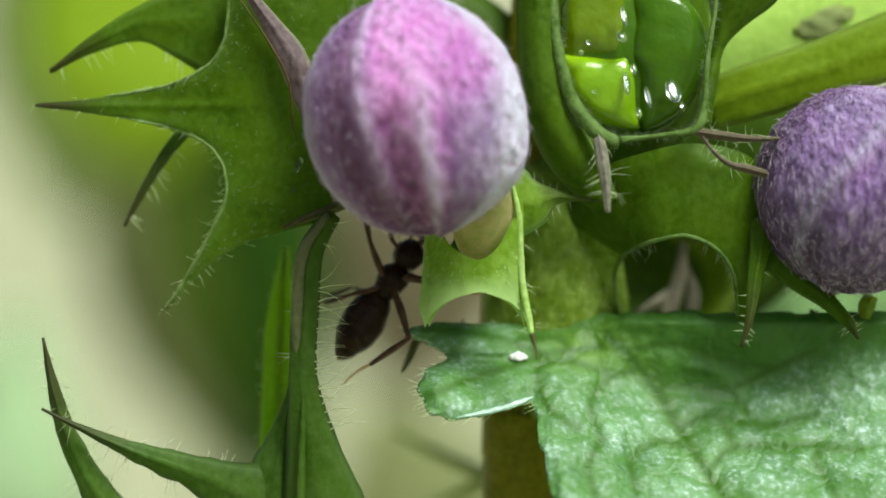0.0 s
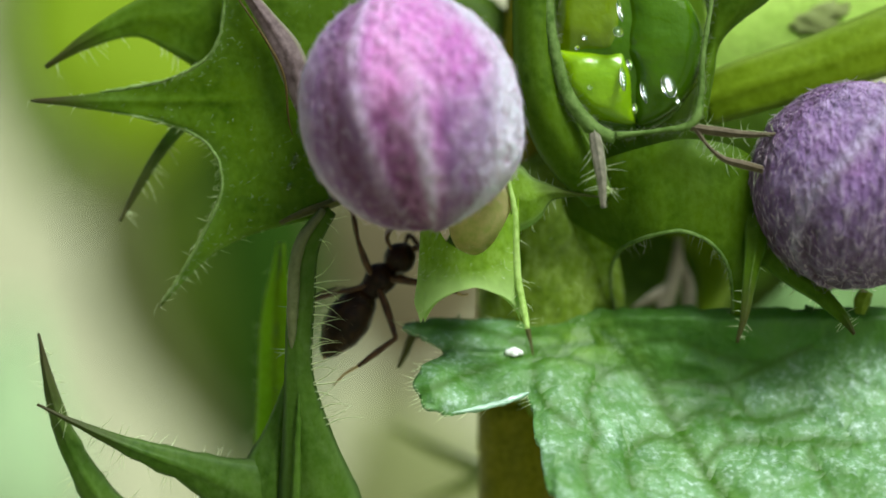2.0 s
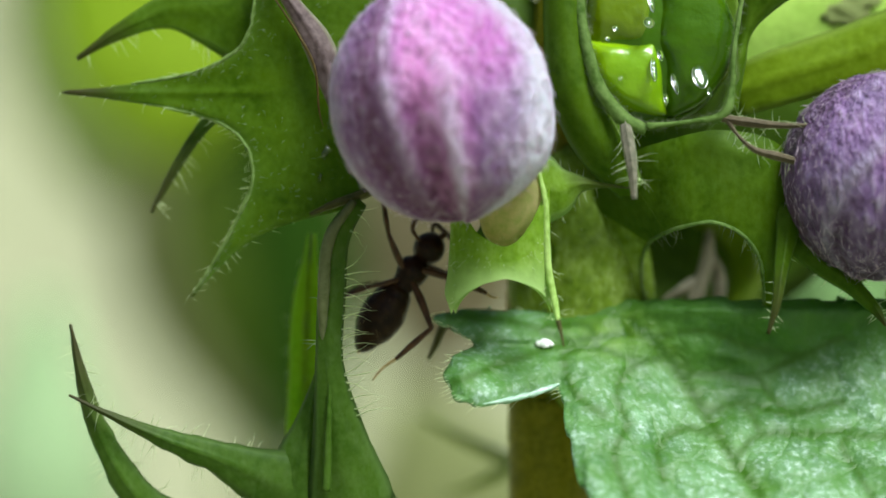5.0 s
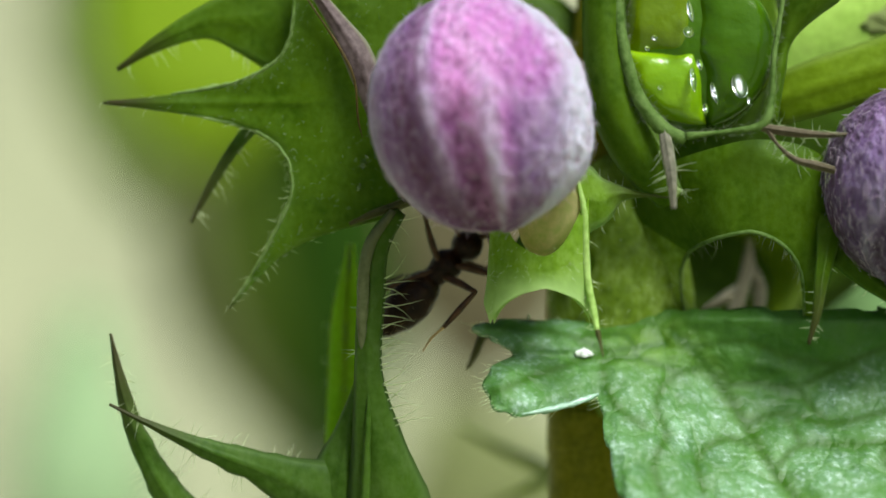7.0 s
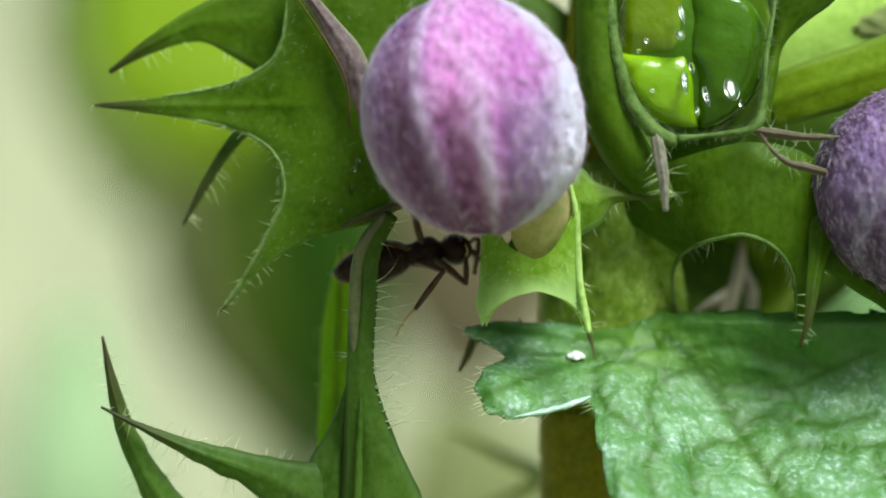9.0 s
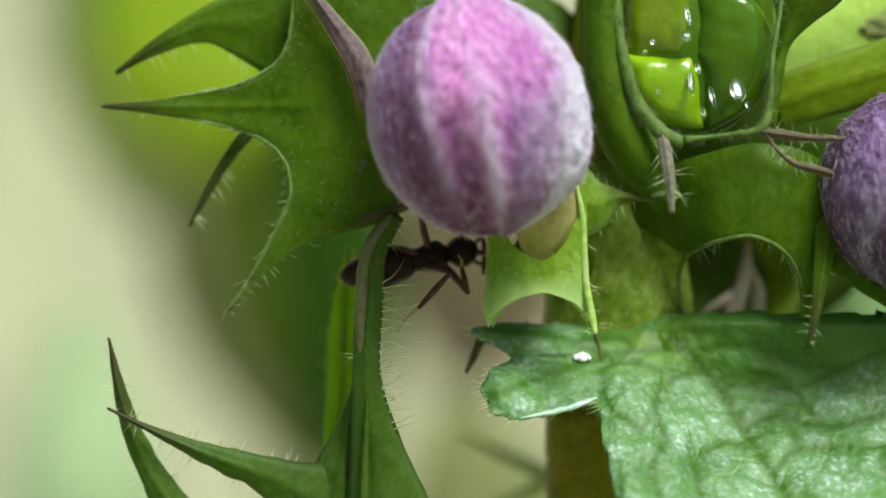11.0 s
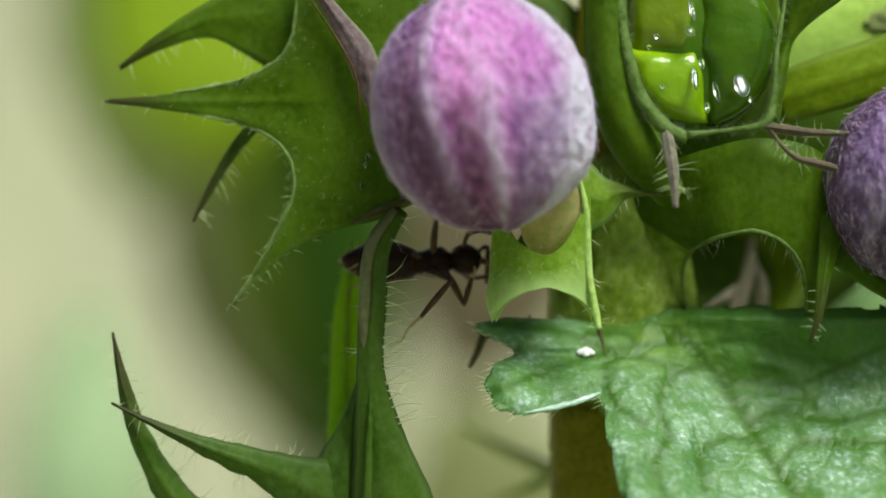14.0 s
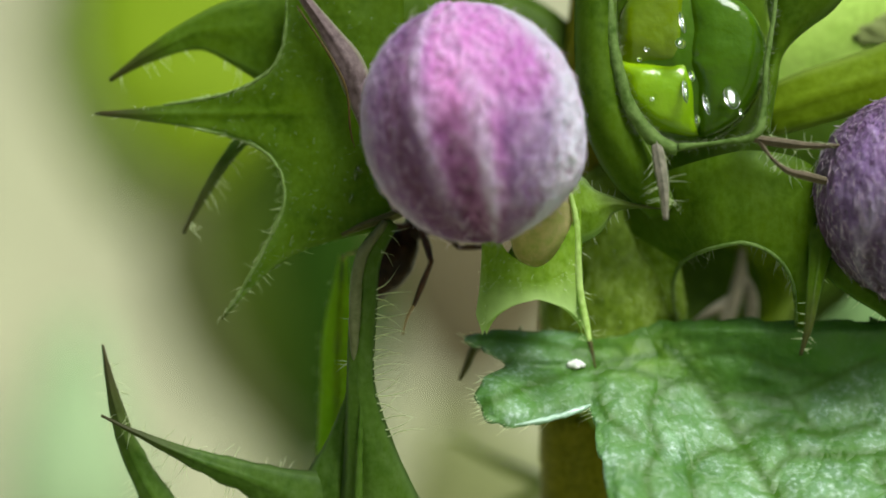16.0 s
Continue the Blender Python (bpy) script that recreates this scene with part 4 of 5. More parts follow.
def build_left_calyx():
    t = thing("calyx", (-3.71, 2.20, 1.84), "green spiny calyx with hairy curved teeth", "calyx", "calyces of the whorl")
    bm = bmesh.new()
    across, dark = bm.verts.layers.float.new("across"), bm.verts.layers.float.new("tip")
    grid = []
    heights = sorted({4.24 + 0.004 * k * abs(k) for k in range(-30, 31)} | {-1.70 + 0.05 * k for k in range(60)} | {7.9 + 0.2 * k for k in range(4)})
    for z in heights:
        left, right = wall_edges(z)
        row = []
        for skin in (1, -1):
            for k in range(31) if skin == 1 else range(29, 0, -1):
                f = k / 30
                x = left + (right - left) * f * (0.45 + 0.55 * f)
                reach = min(x - left, right - x if z < 0.86 else 9.0)
                rim = math.exp(-reach / 0.16)
                belly = 0.5 * math.sin(math.pi * min(1.0, max(0.0, (x + 8.0) / 5.5)))
                rib = 0.05 * bell_curve(z, 4.24, 0.12) * min(1.0, max(0.0, (-4.8 - x) / 2.5))
                y = 1.35 - belly - rib - skin * 0.08 * (1 - rim) + 0.06 * noise.noise((x, z, 2)) - 0.08 * max(0.0, -6.3 - x)
                v = bm.verts.new((x, y, z + 0.02 * noise.noise((x * 4, z * 4, 5))))
                v[across] = 0.72 + 0.28 * rim
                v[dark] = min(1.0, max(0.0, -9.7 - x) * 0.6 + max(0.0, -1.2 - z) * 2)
                row.append(v)
        grid.append(row)
    k = len(grid[0])
    for a, b in zip(grid, grid[1:]):
        for j in range(k):
            bm.faces.new((a[j], a[(j + 1) % k], b[(j + 1) % k], b[j]))
    bm.faces.new(grid[0])
    bm.faces.new(grid[-1])
    for c, r in (((-4.23, 0.78, 2.52), 0.16), ((-4.39, 0.82, 1.79), 0.11), ((-3.93, 0.76, 2.89), 0.09)):
        part("glint_drop", blob(c, (r * 0.7, r * 0.5, r * 1.3), (0, 15, 0), 16, 12), WATER, t, "clear water drop that glints")
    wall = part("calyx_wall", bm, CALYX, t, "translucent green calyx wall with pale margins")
    for zs in ([7.6, 7.0, 6.4, 5.8, 5.4, 5.1, 4.9, 4.75, 4.6, 4.5], [3.95, 3.8, 3.6, 3.35, 3.05, 2.7, 2.3, 1.8, 1.3, 0.8, 0.3, -0.3, -0.9, -1.5]):
        line = [(wall_edges(z)[0] + 0.04, 1.30 - 0.5 * math.sin(math.pi * min(1.0, max(0.0, (wall_edges(z)[0] + 8.0) / 5.5))) - 0.08 * max(0.0, -6.3 - wall_edges(z)[0]), z) for z in zs]
        part("margin", tube(line, [0.02] + [0.045] * 6 + [0.03], 90, 8, 1.1, 5), MARGIN, wall, "paler thickened margin")
    bm = bmesh.new()
    for k in range(66):
        z = -1.7 + 7.1 * (k + random.random()) / 66
        left, right = wall_edges(z)
        side = -1 if random.random() < 0.4 or z > 0.5 else 1
        root = Vector((left if side < 0 else right, 1.1 - 0.08 * max(0.0, -6.3 - left), z))
        hair(bm, root, Vector((side * 0.7, -0.3, random.uniform(-1.0, 0.2))), random.uniform(0.15, 0.4) if z > 0.9 or z < -1.0 else random.uniform(0.2, 0.46), 0.009, 0.5)
    part("hairs", bm, HAIR, wall, kind="stuff")
    bm = bmesh.new()
    for _ in range(300):
        z = random.uniform(-1.5, 7.5)
        left, right = wall_edges(z)
        x = left + 0.08 + (min(right, left + 2.6) - left) * random.random() ** 1.6
        y = 1.35 - 0.5 * math.sin(math.pi * min(1.0, max(0.0, (x + 8.0) / 5.5))) - 0.10 - 0.08 * max(0.0, -6.3 - x)
        hair(bm, Vector((x, y, z)), Vector((random.uniform(-1.0, 0.2), -0.7, random.uniform(-0.7, 0.3))), random.uniform(0.08, 0.2), 0.006, 0.6)
    part("down", bm, FUZZ, wall, kind="stuff")
    tooth(t, [(-11.51, 1.60, 5.27), (-10.38, 1.60, 6.00), (-9.00, 1.70, 6.63), (-7.62, 1.80, 6.68), (-5.83, 1.90, 6.36)], [0.14, 0.45, 1.0, 2.2, 3.4], CALYX, hairs=16, sides=(1,), tip=0.22, cup=0.04)
    tooth(t, [(-9.43, 2.00, 0.81), (-8.89, 2.00, 1.83), (-8.23, 2.00, 2.90), (-7.57, 2.00, 3.73)], [0.1, 0.25, 0.34, 0.42], CALYX_DARK, "olive green tooth with long hairs", hairs=11, hair_length=0.65, sides=(1,), tip=0.5, hair_r=0.018)


def build_lower_calyx():
    t = thing("calyx", (-4.64, 1.50, -7.50), "green spiny calyx with a long ridged tooth", "calyx", "calyces of the whorl")
    path = [(-3.26, 0.60, 1.11), (-3.86, 0.10, 0.02), (-4.00, 0.05, -1.57), (-4.06, 0.05, -3.48), (-3.81, 0.20, -5.41), (-3.44, 0.60, -7.70)]
    widths = [0.5, 0.75, 0.80, 0.82, 1.5, 2.6]
    tooth(t, path, widths, CALYX_DARK, "long tooth fringed with white hairs", hairs=4, hair_length=0.5, spans=(0.35, 0.85), sides=(1,), hair_r=0.012)
    bm = bmesh.new()
    sections = ribs(path, widths, 200)
    for k in range(22):
        p, side, front, w = sections[int(200 * (0.30 + 0.021 * k + random.uniform(0, 0.02)))]
        root = p + Vector((w * 0.45, -0.1, 0))
        hair(bm, root, Vector((1.0, random.uniform(-0.3, 0.3), random.uniform(-0.1, 0.7))), random.uniform(0.7, 1.25), 0.022, 0.6)
    for _ in range(4):
        p, side, front, w = sections[int(200 * random.uniform(0.05, 0.2))]
        hair(bm, p + Vector((w * 0.4, -0.1, 0)), Vector((1.0, -0.2, random.uniform(-0.9, 0.1))), random.uniform(0.4, 0.7), 0.011, 0.5)
    part("hairs", bm, HAIR, t, kind="stuff")
    part("midrib", tube([(-4.03, 0.00, -3.39), (-4.05, -0.20, -4.65), (-4.08, -0.20, -5.60), (-4.15, -0.05, -7.05)], [0.02, 0.07, 0.10, 0.13], 50, 10, 0.25, 3), CALYX_DARK, t, "raised midrib")
    part("ridge", tube([(-3.39, 0.30, 1.10), (-4.06, -0.20, 0.02), (-4.20, -0.22, -1.41), (-4.24, -0.12, -2.36), (-4.22, 0.05, -3.17)], [0.10, 0.16, 0.17, 0.12, 0.03], 26, 12, 0.2, 4), RIDGE, t, "grey-purple ridge")
    tooth(t, [(-11.49, 0.50, -2.39), (-11.14, 0.50, -4.00), (-10.60, 0.60, -5.61), (-9.67, 0.80, -7.25), (-7.90, 1.40, -9.12)], [0.08, 0.4, 0.65, 1.0, 1.6], CALYX_DARK, hairs=16, tip=0.3, rough=0.2)
    tooth(t, [(-11.42, 0.00, -4.37), (-10.26, 0.10, -4.95), (-8.70, 0.30, -5.66), (-6.82, 0.60, -6.38), (-4.60, 1.00, -7.43)], [0.08, 0.22, 0.6, 1.2, 2.6], CALYX_DARK, hairs=18, tip=0.3, rough=0.16)
    part("calyx_cup", blade([(-4.40, 0.90, -3.38), (-4.66, 1.00, -5.17), (-4.89, 1.00, -7.11), (-4.96, 1.40, -9.77)], [0.05, 0.9, 2.6, 4.2], 0.2, 0.15, 0, 30, 14), CALYX_DARK, t)
    t2 = thing("calyx_tooth", (-5.04, 3.20, -6.05), "pale green upright tooth behind the ridge", "calyx tooth")
    leaf_blade(t2, [(-4.83, 3.20, 0.19), (-4.95, 3.20, -2.00), (-4.98, 3.10, -4.19), (-4.95, 2.40, -6.46)], [0.25, 0.95, 1.1, 1.25], LIME, 0.2, 0.12)
    part("hairs", fringe([(-4.83, 3.20, 0.19), (-4.95, 3.20, -2.00), (-4.98, 3.10, -4.19), (-4.95, 2.40, -6.46)], [0.25, 0.95, 1.1, 1.25], (0.05, 0.85), 16, 0.3, r=0.009), HAIR, t2, kind="stuff")


def quarter(corner, reach, start, stop, swell):
    """One of four nutlets packed like quarters of a pie, with a rounded swollen face."""
    bm = bmesh.new()
    n, m = 30, 24
    for face in (1, -1):
        grid = []
        for i in range(n + 1):
            s = i / n
            a = radians(start + (stop - start) * s)
            row = []
            for k in range(m + 1):
                f = k / m
                dome = max(0.0, 1 - abs(2 * s - 1) ** 3) ** 0.5 * max(0.0, 1 - abs(2 * f - 1) ** 3.2) ** 0.5
                p = Vector(corner) + Vector((math.cos(a) * reach[0] * f, -face * swell * dome * 0.8, math.sin(a) * reach[1] * f))
                p += Vector((noise.noise(p * 0.9), 0, noise.noise(p * 0.9 + Vector((5, 0, 0))))) * 0.14
                row.append(bm.verts.new(p + Vector((0, 1, 0)) * 0.05 * noise.noise(p * 1.8)))
            grid.append(row)
        for a, b in zip(grid, grid[1:]):
            for k in range(m):
                bm.faces.new((a[k], a[k + 1], b[k + 1], b[k]))
    bmesh.ops.remove_doubles(bm, verts=bm.verts, dist=0.002)
    return bm


def build_seed_calyx():
    t = thing("calyx", (5.16, 1.50, 1.81), "open green calyx holding wet nutlets", "calyx", "calyces of the whorl")
    part("calyx_cup", blob((5.06, 3.10, 6.41), (2.75, 2.2, 4.2), (0, 0, 0), 40, 30, lambda d: (1 + 0.03 * noise.noise(d * 3),)), CALYX, t, "deep green calyx cup")
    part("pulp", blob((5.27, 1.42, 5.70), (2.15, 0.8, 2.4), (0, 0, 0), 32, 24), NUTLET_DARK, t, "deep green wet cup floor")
    part("nutlet", quarter((5.13, 0.90, 5.60), (2.0, 2.0), 176, 282, 0.75), NUTLET, t, "glossy yellow-green nutlet")
    part("nutlet", quarter((5.18, 1.00, 5.75), (2.3, 2.3), 279, 446, 0.8), NUTLET_DARK, t, "glossy deep green nutlet")
    part("nutlet", quarter((5.05, 1.10, 5.66), (2.0, 2.8), 84, 184, 0.7), NUTLET_OLIVE, t, "glossy olive nutlet")
    # Tilted water lenses added to put sun glints on the wet nutlets.
    for x, z, w, h in ((5.07, 4.80, 0.07, 0.37), (5.26, 5.20, 0.07, 0.16), (5.66, 4.40, 0.07, 0.32), (6.36, 4.59, 0.19, 0.35), (5.42, 3.96, 0.06, 0.16), (4.94, 6.12, 0.13, 0.16), (3.99, 5.96, 0.07, 0.07), (3.78, 5.67, 0.06, 0.06), (4.99, 6.71, 0.07, 0.32), (4.15, 4.56, 0.06, 0.06), (6.64, 4.16, 0.05, 0.14)):
        part("glint_drop", blob((x, 0.10 if x < 5.6 else 0.05, z), (w * 1.25, min(w, 0.06), h * 1.1), (-26, random.uniform(-6, 6), 14), 16, 12), WATER, t, "clear water drop that glints")
    rim = [(2.93, 0.20, 7.50), (3.07, -0.08, 5.88), (3.47, -0.28, 4.36), (4.16, -0.38, 3.40), (4.82, -0.38, 3.09)]
    rw = [0.14, 0.16, 0.19, 0.22, 0.17]
    ob = part("rim", tube(rim, rw, 70, 10, 0.28, 3.5), RIM, t, "greyish hairy rim")
    part("hairs", fringe(rim, [2 * w for w in rw], (0, 1), 190, 0.22, 0.0, 0.004, wild=2.2), FUZZ, ob, kind="stuff")
    rim = [(4.82, -0.50, 3.17), (5.92, -0.50, 3.29), (6.95, -0.50, 3.51), (7.20, -0.40, 4.28), (7.26, -0.30, 5.23), (7.52, 0.10, 6.71), (7.64, 0.30, 7.53)]
    rw = [0.10, 0.06, 0.13, 0.10, 0.08, 0.07, 0.07]
    ob = part("rim", tube(rim, rw, 70, 10, 0.28, 3.5), RIM, t, "greyish hairy rim")
    part("hairs", fringe(rim, [2 * w for w in rw], (0, 1), 190, 0.22, 0.0, 0.004, wild=2.2), FUZZ, ob, kind="stuff")
    tooth(t, [(4.41, -1.30, 1.13), (4.36, -1.10, 2.04), (4.27, -0.75, 2.81), (4.20, -0.35, 3.46)], [0.16, 0.32, 0.38, 0.28], SPINE_GREY, "greyish hairy tooth", hairs=9, hair_length=0.55, hair_r=0.011, hair_wild=1.2)
    tooth(t, [(9.39, -0.50, 3.20), (8.43, -0.60, 3.19), (7.52, -0.60, 3.29), (6.80, -0.45, 3.42)], [0.10, 0.2, 0.28, 0.2], SPINE_BROWN, "greyish hairy tooth", hairs=9, hair_length=0.42, hair_r=0.010, hair_wild=1.2)
    tooth(t, [(8.95, -0.50, 2.20), (8.35, -0.75, 2.34), (7.78, -0.80, 2.50), (7.35, -0.70, 2.88), (7.02, -0.50, 3.40)], [0.22, 0.25, 0.17, 0.10, 0.16], SPINE_BROWN, "crooked brown hairy tooth", hairs=12, hair_length=0.36, hair_r=0.010, hair_wild=1.2)
    part("calyx_wall", blade([(4.50, 1.00, 1.47), (3.66, 0.50, 2.66), (2.91, 0.30, 4.09), (2.62, 0.30, 5.77), (2.58, 0.50, 8.04)], [0.9, 1.5, 1.5, 1.3, 1.2], 0.2, 0.38, 0, 40, 16, 0.03, 0.0), CALYX, t, "bulging deep green wall")
    part("calyx_wall", blade([(7.32, 0.30, 3.61), (7.47, 0.40, 4.98), (7.77, 0.50, 6.11), (8.50, 0.70, 7.91)], [0.3, 0.45, 0.5, 2.4], 0.2, 0.3, 0, 30, 14, 0.03, 0.0), CALYX, t, "deep green wall")


def build_right_calyx():
    t = thing("calyx", (6.80, 1.50, 0.34), "smooth green calyx arching over a gap", "calyx", "calyces of the whorl")
    gap = [(5.31, 2.80, -2.40), (5.00, 2.50, -1.56), (4.91, 2.20, -0.69), (5.07, 1.50, -0.09), (5.48, 0.70, 0.22), (6.02, 0.20, 0.41), (6.72, 0.05, 0.50), (7.40, 0.10, 0.26), (7.91, 0.30, -0.22), (8.22, 0.70, -0.94), (8.45, 1.90, -2.36)]
    outer = [(4.10, 3.40, -2.59), (3.25, 3.40, -1.58), (2.99, 3.20, -0.06), (3.14, 2.90, 1.20), (4.14, 1.70, 2.32), (5.58, 0.50, 2.86), (7.08, 0.30, 3.11), (8.72, 0.60, 2.68), (9.81, 1.30, 1.08), (9.14, 1.20, -0.58), (8.75, 2.00, -2.53)]
    wall = part("calyx_wall", loft(gap[3:], outer[3:], 60, 22, 0.16), CALYX, t, "smooth green wall arched round an opening")
    part("node_side", loft(gap[:5], outer[:5], 40, 22, 0.16), NODE, t, "mottled yellow-green side")
    part("calyx_back", blade([(5.6, 5.4, -3.8), (6.6, 7.0, -1.6), (7.2, 6.6, 0.6), (7.6, 3.6, 2.6)], [2.4, 4.6, 4.8, 2.4], 0.2, -0.2), BRACT, t, "shaded inner wall")
    part("margin", tube(gap, [0.05, 0.06, 0.06, 0.05], 60, 8, 0.4, 4), RIM, wall, "pale hairy margin")
    bm = bmesh.new()
    mid = Vector((6.64, 0.20, -1.26))
    for p in glide(gap, 90):
        if random.random() < (0.75 if p.x < 5.9 or p.x > 7.6 else 0.35):
            hair(bm, p, (mid - p).normalized() + Vector((random.uniform(-1, 1), -0.5, random.uniform(-1, 0.3))) * 0.7, random.uniform(0.2, 0.5), 0.0075, 0.9)
    part("hairs", bm, FUZZ, wall, kind="stuff")
    t5 = thing("spine", (-0.81, 2.20, -2.55), "small dark green spine under the leaf", "spine")
    part("shaft", tube([(-1.32, 2.20, -3.49), (-1.09, 2.20, -3.05), (-0.76, 2.30, -2.47), (0.27, 2.90, -2.75), (1.88, 3.60, -3.38)], [0.05, 0.11, 0.14, 0.16, 0.16], 16, 8), SPINE, t5)
    t4 = thing("withered_flower", (6.6, 4.60, -2.40), "pale withered flower inside the calyx opening", "flower")
    part("petal", blade([(7.35, 5.80, 0.38), (7.26, 5.50, -0.41), (7.07, 5.20, -1.11), (6.85, 5.00, -1.71), (6.43, 4.60, -2.65)], [0.2, 0.38, 0.42, 0.45, 0.4], 0.2), PALE_DRY, t4)
    part("petal", blade([(5.79, 4.80, -1.83), (6.47, 5.00, -1.49), (7.13, 5.40, -1.20)], [0.1, 0.35, 0.5], 0.15), PALE_DRY, t4)
    part("petal", blade([(7.45, 5.90, -0.41), (7.63, 5.60, -1.29), (7.40, 4.80, -2.66)], [0.15, 0.4, 0.3], 0.15), PALE_DRY, t4)
    t2 = thing("bract", (11.81, 2.00, 5.13), "green strap-shaped bract, seen edge on", "bract")
    leaf_blade(t2, [(7.63, 2.20, 4.32), (8.84, 2.00, 4.72), (10.80, 1.90, 5.32), (13.10, 1.90, 6.11), (15.16, 2.20, 6.80)], [1.5, 1.65, 1.75, 2.0, 2.2], BRACT, 0.2, 0.06)
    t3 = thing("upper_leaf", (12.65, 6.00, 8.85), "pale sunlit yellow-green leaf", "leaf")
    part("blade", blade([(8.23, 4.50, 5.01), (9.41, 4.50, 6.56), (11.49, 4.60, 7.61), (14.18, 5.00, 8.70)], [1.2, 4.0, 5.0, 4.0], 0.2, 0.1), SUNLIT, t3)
    part("stain", blob((11.36, 3.98, 7.04), (0.85, 0.10, 0.42), (0, -15, 0), 40, 24, lambda d: (1 + 0.5 * noise.noise(d * 2) + 0.3 * noise.noise(d * 6),)), STAIN, t3, "brownish stain")


build_setting()
build_far_plants()
build_stem()
build_leaf()
build_pink_bud()
build_mauve_bud()
build_left_calyx()
build_lower_calyx()
build_seed_calyx()
build_right_calyx()


# ---- ant ----
def limb(bm, points, radii):
    return tube(points, radii, 16, 8, 0.05, 6, bm)


def gaster_shape(d):
    seg = 0.016 * math.sin(d.x * 11)
    return (1 + seg - 0.30 * max(0.0, -d.x) ** 2 * (1 - abs(d.x)) * 2,)


def build_ant():
    """The ant heads along its own +x; its origin is the middle of the thorax."""
    body = thing("ant", (0, 0, 0), "dark brown ant climbing among the calyx teeth", "ant")
    part("thorax", blob((0, 0, 0), (0.80, 0.42, 0.43), (0, 0, 0), 40, 26, lambda d: (1 + 0.12 * math.sin(d.x * 5.5 + 0.4) + 0.05 * noise.noise(d * 4),)), ANT, body, local=True)
    part("waist", blob((-0.74, 0, -0.02), (0.14, 0.13, 0.24), (0, -8, 0), 16, 12), ANT, body, local=True)
    rear = part("gaster", blob((-0.85, 0, 0), (1.20, 0.60, 0.64), (0, 0, 0), 44, 30, gaster_shape), ANT_GASTER, body, "glossy blackish gaster", local=True)
    part("sting_tip", limb(bmesh.new(), [(-2.0, 0, 0), (-2.14, 0, 0.0)], [0.09, 0.03]), ANT_TARSUS, rear, "amber tip", local=True)
    bm = bmesh.new()
    for _ in range(70):
        d = Vector((random.uniform(-1, 1), -random.random(), random.uniform(-1, 1))).normalized()
        hair(bm, Vector((-0.85 + d.x * 1.12, d.y * 0.56, d.z * 0.6)), d + Vector((-1.2, 0, 0)), random.uniform(0.1, 0.2), 0.006)
    part("hairs", bm, ANT_TARSUS, rear, "short amber bristles", kind="stuff", local=True)
    head = part("head", blob((0.42, 0, 0), (0.53, 0.46, 0.44), (0, 0, 0), 32, 22, lambda d: (1 + 0.06 * math.cos(d.x * 3) + 0.02 * noise.noise(d * 5),)), ANT, body, local=True)
    for y in (-1, 1):
        part("mandible", limb(bmesh.new(), [(0.80, 0.14 * y, -0.06), (0.98, 0.13 * y, -0.12), (1.06, 0.02 * y, -0.2)], [0.10, 0.09, 0.03]), ANT_LEG, head, local=True)
        part("eye", blob((0.46, 0.38 * y, 0.14), (0.10, 0.06, 0.09), (0, 0, 0), 12, 8), ANT, head, local=True)
    part("antenna", limb(bmesh.new(), [(0.42, -0.3, 0.34), (0.58, -0.42, 0.70), (0.95, -0.46, 0.80), (1.30, -0.46, 0.66)], [0.05, 0.07, 0.075, 0.06]), ANT_LEG, head, local=True)
    part("antenna", limb(bmesh.new(), [(0.76, 0.25, 0.15), (1.06, 0.4, 0.32), (1.08, 0.42, 0.0), (0.95, 0.42, -0.75)], [0.05, 0.07, 0.08, 0.06]), ANT_LEG, head, local=True)
    return body, rear, head


def build_leg(body, femur, tibia, tarsus, r):
    """A leg whose femur runs along its own +x; the shin hangs at the knee and carries the foot."""
    leg = part("leg", limb(bmesh.new(), [(-0.1, 0, 0), (femur * 0.4, 0, 0.03), (femur, 0, 0)], [r * 0.8, r * 1.1, r * 0.7]), ANT_LEG, body, local=True)
    shin = part("shin", limb(bmesh.new(), [(-0.03, 0, 0), (tibia * 0.5, 0, 0), (tibia, 0, 0)], [r * 0.6, r * 0.85, r * 0.55]), ANT_LEG, leg, local=True)
    foot = limb(bmesh.new(), [(tibia - 0.03, 0, 0), (tibia + tarsus * 0.5, 0, -0.05), (tibia + tarsus, 0, 0.02)], [r * 0.42, r * 0.3, r * 0.2])
    foot_ob = bpy.data.meshes.new("foot")
    for v in foot.verts:
        v.co *= MM
    foot.to_mesh(foot_ob)
    foot.free()
    foot_ob.materials.append(ANT_TARSUS)
    shin.data.materials.append(ANT_TARSUS)
    join = bmesh.new()
    join.from_mesh(shin.data)
    n = len(join.faces)
    join.from_mesh(foot_ob)
    join.faces.ensure_lookup_table()
    for f in join.faces[n:]:
        f.material_index = 1
    join.to_mesh(shin.data)
    join.free()
    shin.data.shade_smooth()
    return leg, shin


ant, gaster, ant_head = build_ant()
LEGS = {name: build_leg(ant, *sizes) for name, sizes in {
    "fore": (1.2, 0.8, 0.35, 0.105), "up": (1.1, 0.9, 0.4, 0.10), "hind": (1.45, 1.35, 0.9, 0.11),
    "rear": (0.9, 0.8, 0.6, 0.08), "far_fore": (0.9, 0.8, 0.4, 0.08), "far_hind": (0.9, 0.9, 0.5, 0.07)}.items()}


